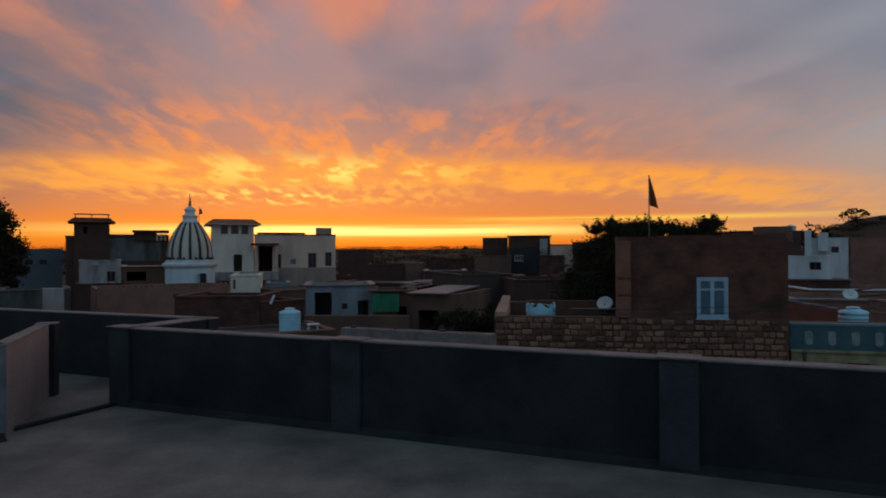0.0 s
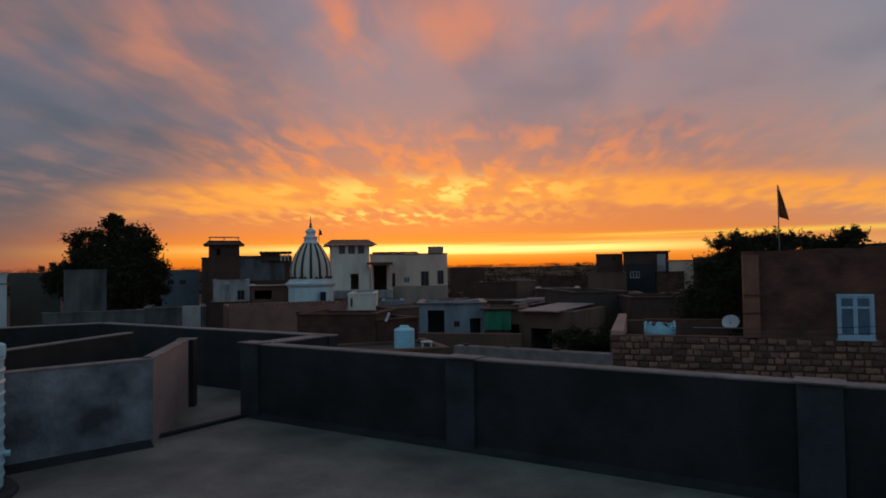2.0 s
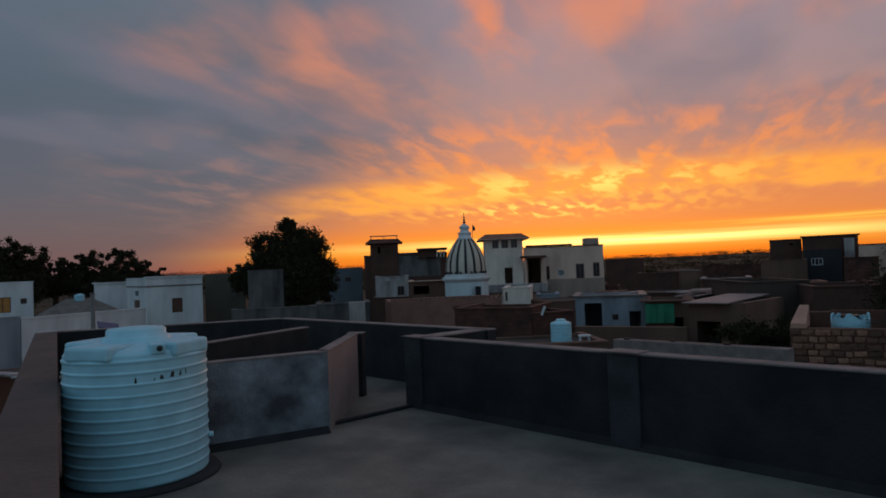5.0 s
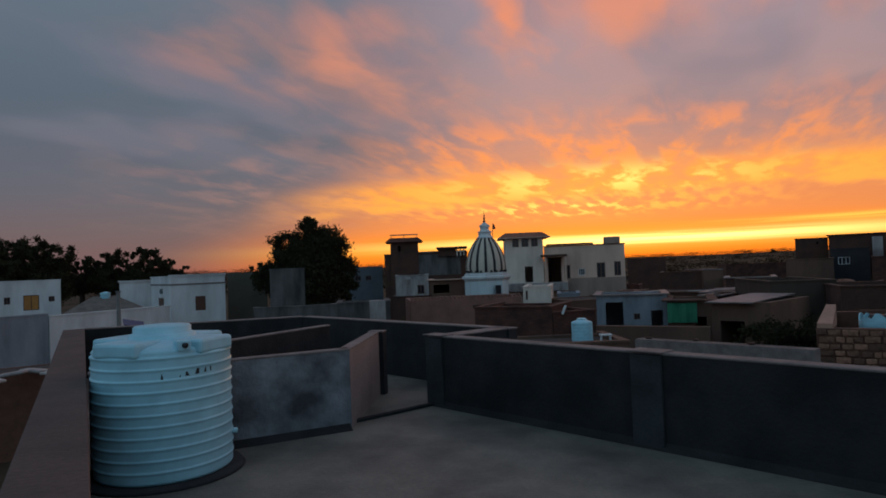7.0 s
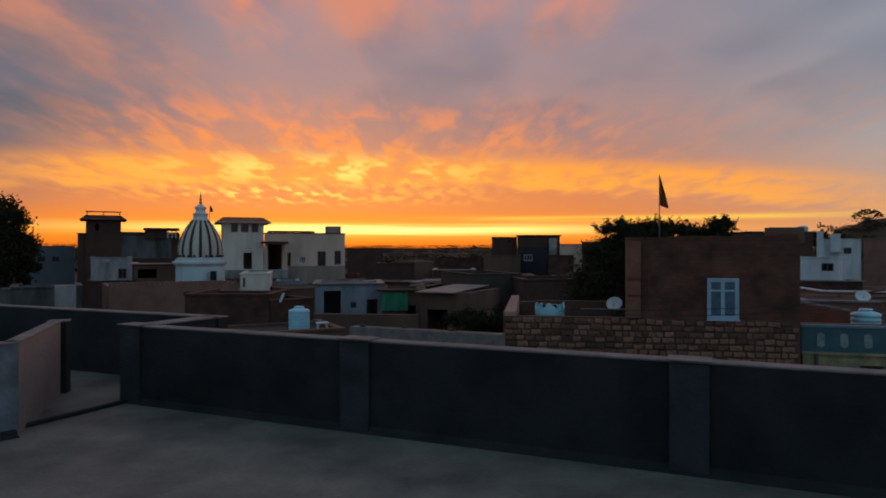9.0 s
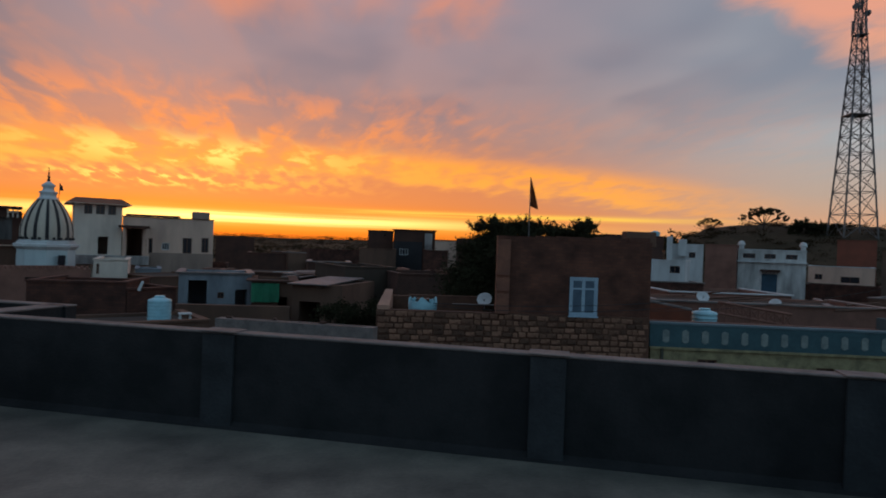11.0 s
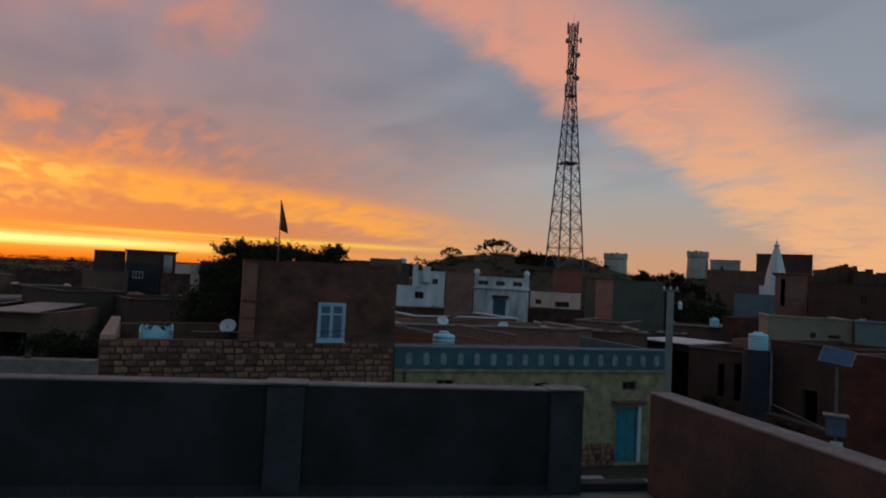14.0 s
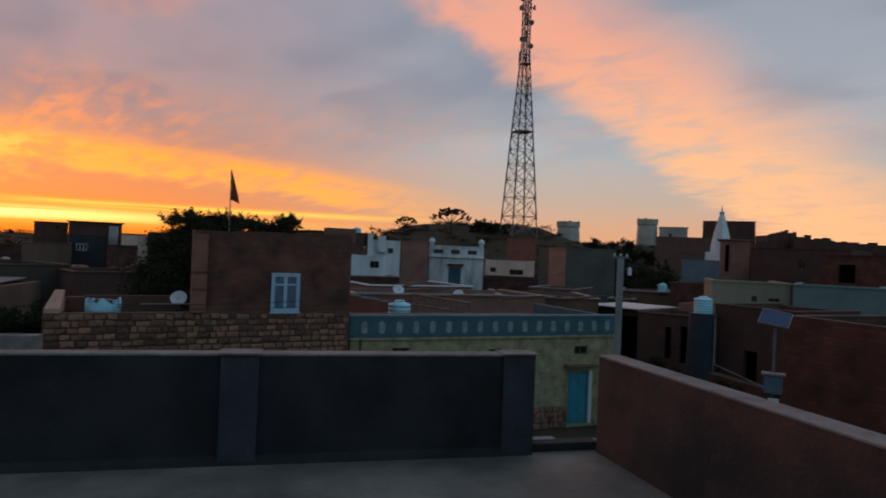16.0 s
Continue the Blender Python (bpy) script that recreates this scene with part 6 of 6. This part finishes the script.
for az, d, top, rx, rz, n, sd in ((-56.8, 75, .056, 3.3, 2.4, 6000, 41), (-59.6, 74, .042, 3.6, 2.0, 5000, 42), (-52.2, 78, .037, 2.6, 1.7, 3500, 43), (-50.1, 77, .041, 2.4, 1.8, 3500, 44), (-54.2, 80, .028, 2.6, 1.4, 3000, 45), (-47.9, 82, .026, 2.0, 1.2, 2000, 46)):
    q = P(az, d)
    rr = random.Random(sd)
    tz_ = Z(top, d)
    bl = [(rr.uniform(-0.75, 0.75) * rx, rr.uniform(-0.4, 0.4) * rx, tz_ - rz * rr.uniform(0.45, 2.2), rx * rr.uniform(0.3, 0.55), rz * rr.uniform(0.35, 0.6)) for _ in range(9)] + [(0, 0, tz_ - rz * 0.4, rx * 0.4, rz * 0.42), (0, 0, tz_ - rz * 1.8, rx * 0.8, rz * 0.9)]
    tree("roadside_tree", "dark rounded leafy tree behind the white houses", q.x, q.y, GROUND, max(1.5, tz_ - GROUND - 2 * rz), bl, 0.11, int(n * 4.2), sd)

# ---- centre: sheds, low walls and far houses ----
lw_, l0, l1 = hs("pale_yard_wall", "low pale weathered yard wall with chipped top", -9.0, 4.3, 17.3, 15.6, Z(-.1185, 17), M_COPE, 0.35, 0.02, lip=0, category="wall")
for i, off in ((0, 0.3), (2, 0.5), (5, -0.6)):
    q = P(-8.2 + 1.75 * i + off, 17.2 - 0.2 * i)
    tagged(part("rubble_stone", box(nb(), -0.08, 0.08, -0.06, 0.06, 0, 0.055, None, 0.025), M_DKBRICK, None, "", pose(q.x, q.y + 0.1, Z(-.1185, 17), 0, 0, 40 * i)), "loose stone on the yard wall", "stone", group="loose stones")
bs, b0, b1 = hs("blue_shed", "small pale blue-washed house with a dark doorway", -11.95, -6.2, 35, 35, Z(-.052, 35), M_BLUEG, 4, 0.1, [(-11.2, -9.75, -3.6, Z(-.062, 35), "hole"), (-8.9, -8.4, Z(-.088, 35), Z(-.079, 35)), (-7.5, -6.5, -3.4, Z(-.075, 35), "hole")], lip=0.15, lip_m=M_TIN)
hs("yard_front", "brown mud yard wall with a ledge", -12.5, -3.0, 31, 30, Z(-.098, 30.5), M_MID, 0.4, 0.02, lip=0, category="wall")
gs, g0, g1 = hs("green_awning_shed", "brown shed with a hanging green cloth", -6.2, -2.7, 33, 33, Z(-.062, 33), M_MID, 4, 0.1, [(-4.0, -3.2, -3.6, Z(-.085, 33), "hole")], lip=0.25, lip_m=M_DKBRICK)
bm = nb()
nx = 8
gw_ = 33 * radians(2.3)
for i in range(nx):
    a, b = gw_ * i / nx, gw_ * (i + 1) / nx
    ya, yb = -0.12 - 0.05 * math.sin(i * 1.7), -0.12 - 0.05 * math.sin((i + 1) * 1.7)
    za, zc = Z(-.0645, 33), Z(-.0925, 33)
    v = [bm.verts.new(c) for c in ((a, ya, za), (b, yb, za), (b, yb * 1.5, zc), (a, ya * 1.5, zc))]
    bm.faces.new(v)
bmesh.ops.remove_doubles(bm, verts=bm.verts, dist=0.001)
bmesh.ops.solidify(bm, geom=bm.faces[:], thickness=0.01)
part("green_cloth", bm, M_GREENC, gs, "green tarpaulin cloth")
rs, r0_, r1_ = hs("tin_roof_house", "brown house with a pale tin sheet roof", -2.8, 1.45, 31, 30, Z(-.0635, 31), M_MID, 4.5, 0.05, [(-2.2, -0.4, -3.5, Z(-.090, 31), "hole")], lip=0)
part("tin_sheet", box(nb(), -0.1, 1.9, -0.4, 4.4, Z(-.0635, 31), Z(-.0635, 31) + 0.05, Matrix.Translation((0, 0, -0.02)) @ Matrix.Rotation(radians(1.6), 4, "X")), M_TIN, rs, "pale tin sheet")
hs("grey_house", "blank grey-brown plastered house", 1.6, 6.1, 35, 36, Z(-.038, 35), M_DUST, 6, 0.2)
hs("brown_house", "brown house with pale corner pipe", 6.3, 12.5, 33, 34, Z(-.046, 33), M_DKBRICK, 6, 0.2, [(9.3, 10.2, -2.0, -1.1, "hole")])
for az, d, r in ((2.9, 26, 1.2), (1.0, 25.5, 0.9), (4.6, 27, 1.1)):
    q = P(az, d)
    tree("dark_bush", "low dark bush in the yard", q.x, q.y, GROUND, 1.8, [(0, 0, -1.45, r, 0.7), (0.7, 0.1, -1.9, r * 0.7, 0.7), (-0.8, 0, -2.0, r * 0.7, 0.7), (0.1, 0, -2.7, r, 0.8)], 0.05, 7000, int(az * 10) + 60)
hs("dark_house", "dark far house with one small opening", 3.5, 5.7, 76, 76, Z(.0195, 76), M_DKBRICK, 6, 0.3, [(4.9, 5.1, Z(.012, 76), Z(.016, 76), "hole")])
hs("dark_house", "dark far house with a pale corner room", 5.75, 9.4, 74, 74, Z(.0225, 74), M_DKBRICK, 6, 0.3, lip=0.2)
hs("white_room", "small whitish corner room on a far roof", 8.5, 9.15, 73, 73, Z(.0185, 73), M_OLDW, 2, 0.1, base=0, lip=0)
hs("blue_front_house", "dim blue-painted house front with a white grille window", 5.85, 8.3, 70, 70, Z(.004, 70), mat("dim_blue_paint", (0.034, 0.030, 0.034), (0.022, 0.020, 0.024), 0.9, 0.8, 0.2), 3, 0.2, [(6.3, 7.05, Z(-.016, 70), Z(-.0065, 70), "white")])
hs("brown_house", "brown far house with a pale strip wall", 2.8, 6.0, 66, 66, Z(-.008, 66), M_MID, 4, 0.2)
hs("pale_house", "pale blue-green far house end", 9.4, 11.4, 68, 68, Z(.0085, 68), M_CREAM, 5, 0.2, lip=0.1, lip_m=M_DKBRICK)
hs("brown_house", "brown far house below the pale house", 8.4, 10.6, 60, 60, Z(-.008, 60), M_BRICKR, 5, 0.2)
hs("dark_house", "dark far house by the tree", 11.3, 13.5, 62, 62, Z(.012, 62), M_DKBRICK, 5, 0.2)
hs("white_room", "small white roof room", 11.9, 13.2, 80, 80, Z(.0115, 80), M_BLUEG, 3, 0.1, base=-2)
hs("dark_house", "dark brown far house", -9.2, -6.1, 72, 72, Z(.001, 72), M_DKBRICK, 6, 0.3)
hs("brown_house", "brown far house with a pale end wall", -6.6, -3.3, 58, 58, Z(-.021, 58), M_DKBRICK, 5, 0.2)
hs("pale_house", "small pale far house end", -3.25, -1.75, 57.5, 58, Z(-.0185, 58), M_MID, 5, 0.2, lip_m=M_COPE)
hs("tin_house", "low far house with a bright tin roof", -1.6, 2.0, 54, 54, Z(-.031, 54), M_DKBRICK, 5, 0.05, lip=0.15, lip_m=M_TIN)
hs("low_house", "low dark house row with bright tin edges", -9.0, -1.0, 47, 46, Z(-.050, 46), M_DKBRICK, 5, 0.05, lip=0.12, lip_m=M_MID)
hs("low_house", "low brown house with a tin edge", -3.5, 3.5, 42, 41, Z(-.052, 41), M_BRICKR, 5, 0.05, lip=0.12, lip_m=M_TIN)
hs("low_house", "low brown mud-plastered house in the middle", -14.0, -9.0, 40, 42, Z(-.058, 41), M_MID, 5, 0.05)
hs("brown_house", "far brown house on the plain", -1.5, 3.6, 86, 88, Z(-.012, 86), M_BRICKR, 5, 0.2)

# small roof rooms, stubs and low walls between the houses
rk = random.Random(23)
for i in range(46):
    az = rk.uniform(-13, 13) if i < 24 else rk.uniform(29, 57)
    d = rk.uniform(37, 62)
    el = rk.uniform(-.075, -.050) if d < 46 else rk.uniform(-.052, -.030)
    if i >= 24:
        el = min(el, -.058)
    wdeg = rk.uniform(0.6, 2.2)
    hs("small_shed", rk.choice(("small brown brick roof room among the houses", "low mud-brown wall stub among the houses", "small dark plastered shed among the houses")), az, az + wdeg, d, d + rk.uniform(-0.6, 0.6), Z(el, d), rk.choice((M_DKBRICK, M_BRICKR, M_MID, M_MID, M_DUST, M_PINK)), rk.uniform(1.5, 3), 0.1, lip=rk.choice((0, 0, 0.08, 0.12)), lip_m=rk.choice((M_TIN, M_MID, M_COPE, M_DKBRICK)), group="small rooms")

rw = random.Random(41)
for i in range(16):
    az, d = rw.uniform(-9.5, 8.5), rw.uniform(36, 56)
    q = P(az, d)
    tagged(part("tin_sheet", box(nb(), 0, rw.uniform(0.9, 2.4), 0, rw.uniform(0.7, 1.3), 0, 0.025, None, 0.004), rw.choice((M_BRIGHT, M_TIN, M_COPE)), None, "", pose(q.x, q.y, Z(-.0495, d) + 0.05, rw.uniform(-3, 5), rw.uniform(-4, 4), -az + rw.uniform(-15, 15))), "loose corrugated tin sheet laid on a low roof", "tin sheet", group="roof sheets")

# thin wires across the lane
def wire(a, b, sag, label):
    bm = nb()
    a, b = Vector(a), Vector(b)
    pts = [a.lerp(b, i / 14) - Vector((0, 0, sag * 4 * (i / 14) * (1 - i / 14))) for i in range(15)]
    side = (b - a).cross(Vector((0, 0, 1))).normalized() * 0.008
    rings = [[bm.verts.new(p + side * math.cos(k * 1.2566) + Vector((0, 0, 0.008 * math.sin(k * 1.2566)))) for k in range(5)] for p in pts]
    for p, q in zip(rings, rings[1:]):
        for k in range(5):
            bm.faces.new((p[k], p[(k + 1) % 5], q[(k + 1) % 5], q[k]))
    bm.faces.new(rings[0])
    bm.faces.new(rings[-1])
    bmesh.ops.recalc_face_normals(bm, faces=bm.faces)
    tagged(part("wire", bm, M_BLACK), label, "cable", group="overhead wires")


wire((up_.x, up_.y, 1.8), (*P(14.5, 24), -0.1), 0.9, "thin black overhead wire from the concrete pole")
wire((up_.x, up_.y, 1.8), (*P(66, 36), 0.9), 0.6, "thin black overhead wire to the far houses")
wire((*P(9.5, 18.2), 0.05), (*P(31.0, 18.9), 0.42), 0.12, "thin pale cable strung across the brick room")
wire((*P(9.5, 18.2), -0.02), (*P(31.0, 18.9), 0.26), 0.16, "thin pale cable strung across the brick room")

# far woods along the horizon
rng = np.random.default_rng(77)
pts = []
for _ in range(3000):
    az, d = rng.uniform(-75, 80), rng.uniform(190, 980)
    q = P(az, d)
    r = rng.uniform(1.2, 3.0) * (0.5 + d / 900)
    if abs(ground_z(q.x, q.y)) > 40:
        continue
    k = 40
    pts.append(rng.normal(size=(k, 3)) * [r * 1.3, r * 1.3, r * 0.4] + [q.x, q.y, ground_z(q.x, q.y) + r * 0.7])
me = leaves(np.concatenate(pts), 0.38, rng)
me.name = "distant_woods"
me.materials.append(M_WOODS)
tagged(new("distant_woods", me), "dark scrub and trees along the far horizon", "woodland", kind="stuff")
q = P(1.9, 420)
tree("lone_tree", "lone far tree on the horizon", q.x, q.y, ground_z(q.x, q.y), 4.0, [(0, 0, ground_z(q.x, q.y) + 5.4, 2.0, 1.2)], 0.5, 400, 90)

# ---- single stones of the sandstone front, last ----
rs_ = random.Random(17)
stone_meshes = []
for wd in (0.17, 0.21, 0.25, 0.30, 0.36):
    for k in range(2):
        bm = nb()
        box(bm, 0, wd - 0.03, -0.035, 0.0, 0, 0.142, None, 0.018)
        for v in bm.verts:
            if v.co.y < -0.01:
                v.co += Vector((rs_.uniform(-0.008, 0.008), rs_.uniform(-0.012, 0.006), rs_.uniform(-0.008, 0.008)))
        me = bpy.data.meshes.new("stone")
        bm.to_mesh(me)
        bm.free()
        me.materials.append(M_STONE)
        stone_meshes.append((wd, me))
for r in range(9):
    x = rs_.uniform(-0.02, 0.1)
    z = ST - 0.168 * (r + 1)
    while x < sw - 0.18:
        wd, me = rs_.choice([s for s in stone_meshes if x + s[0] <= sw + 0.02])
        ob = new("stone", me)
        ob.parent = stone
        ob.matrix_basis = Matrix.LocRotScale((x, -0.001, z + rs_.uniform(-0.012, 0.012)), Euler((0, radians(rs_.uniform(-2.5, 2.5)), 0)), (rs_.uniform(0.88, 1.0), rs_.uniform(0.5, 1.3), rs_.uniform(0.78, 1.02)))
        x += wd
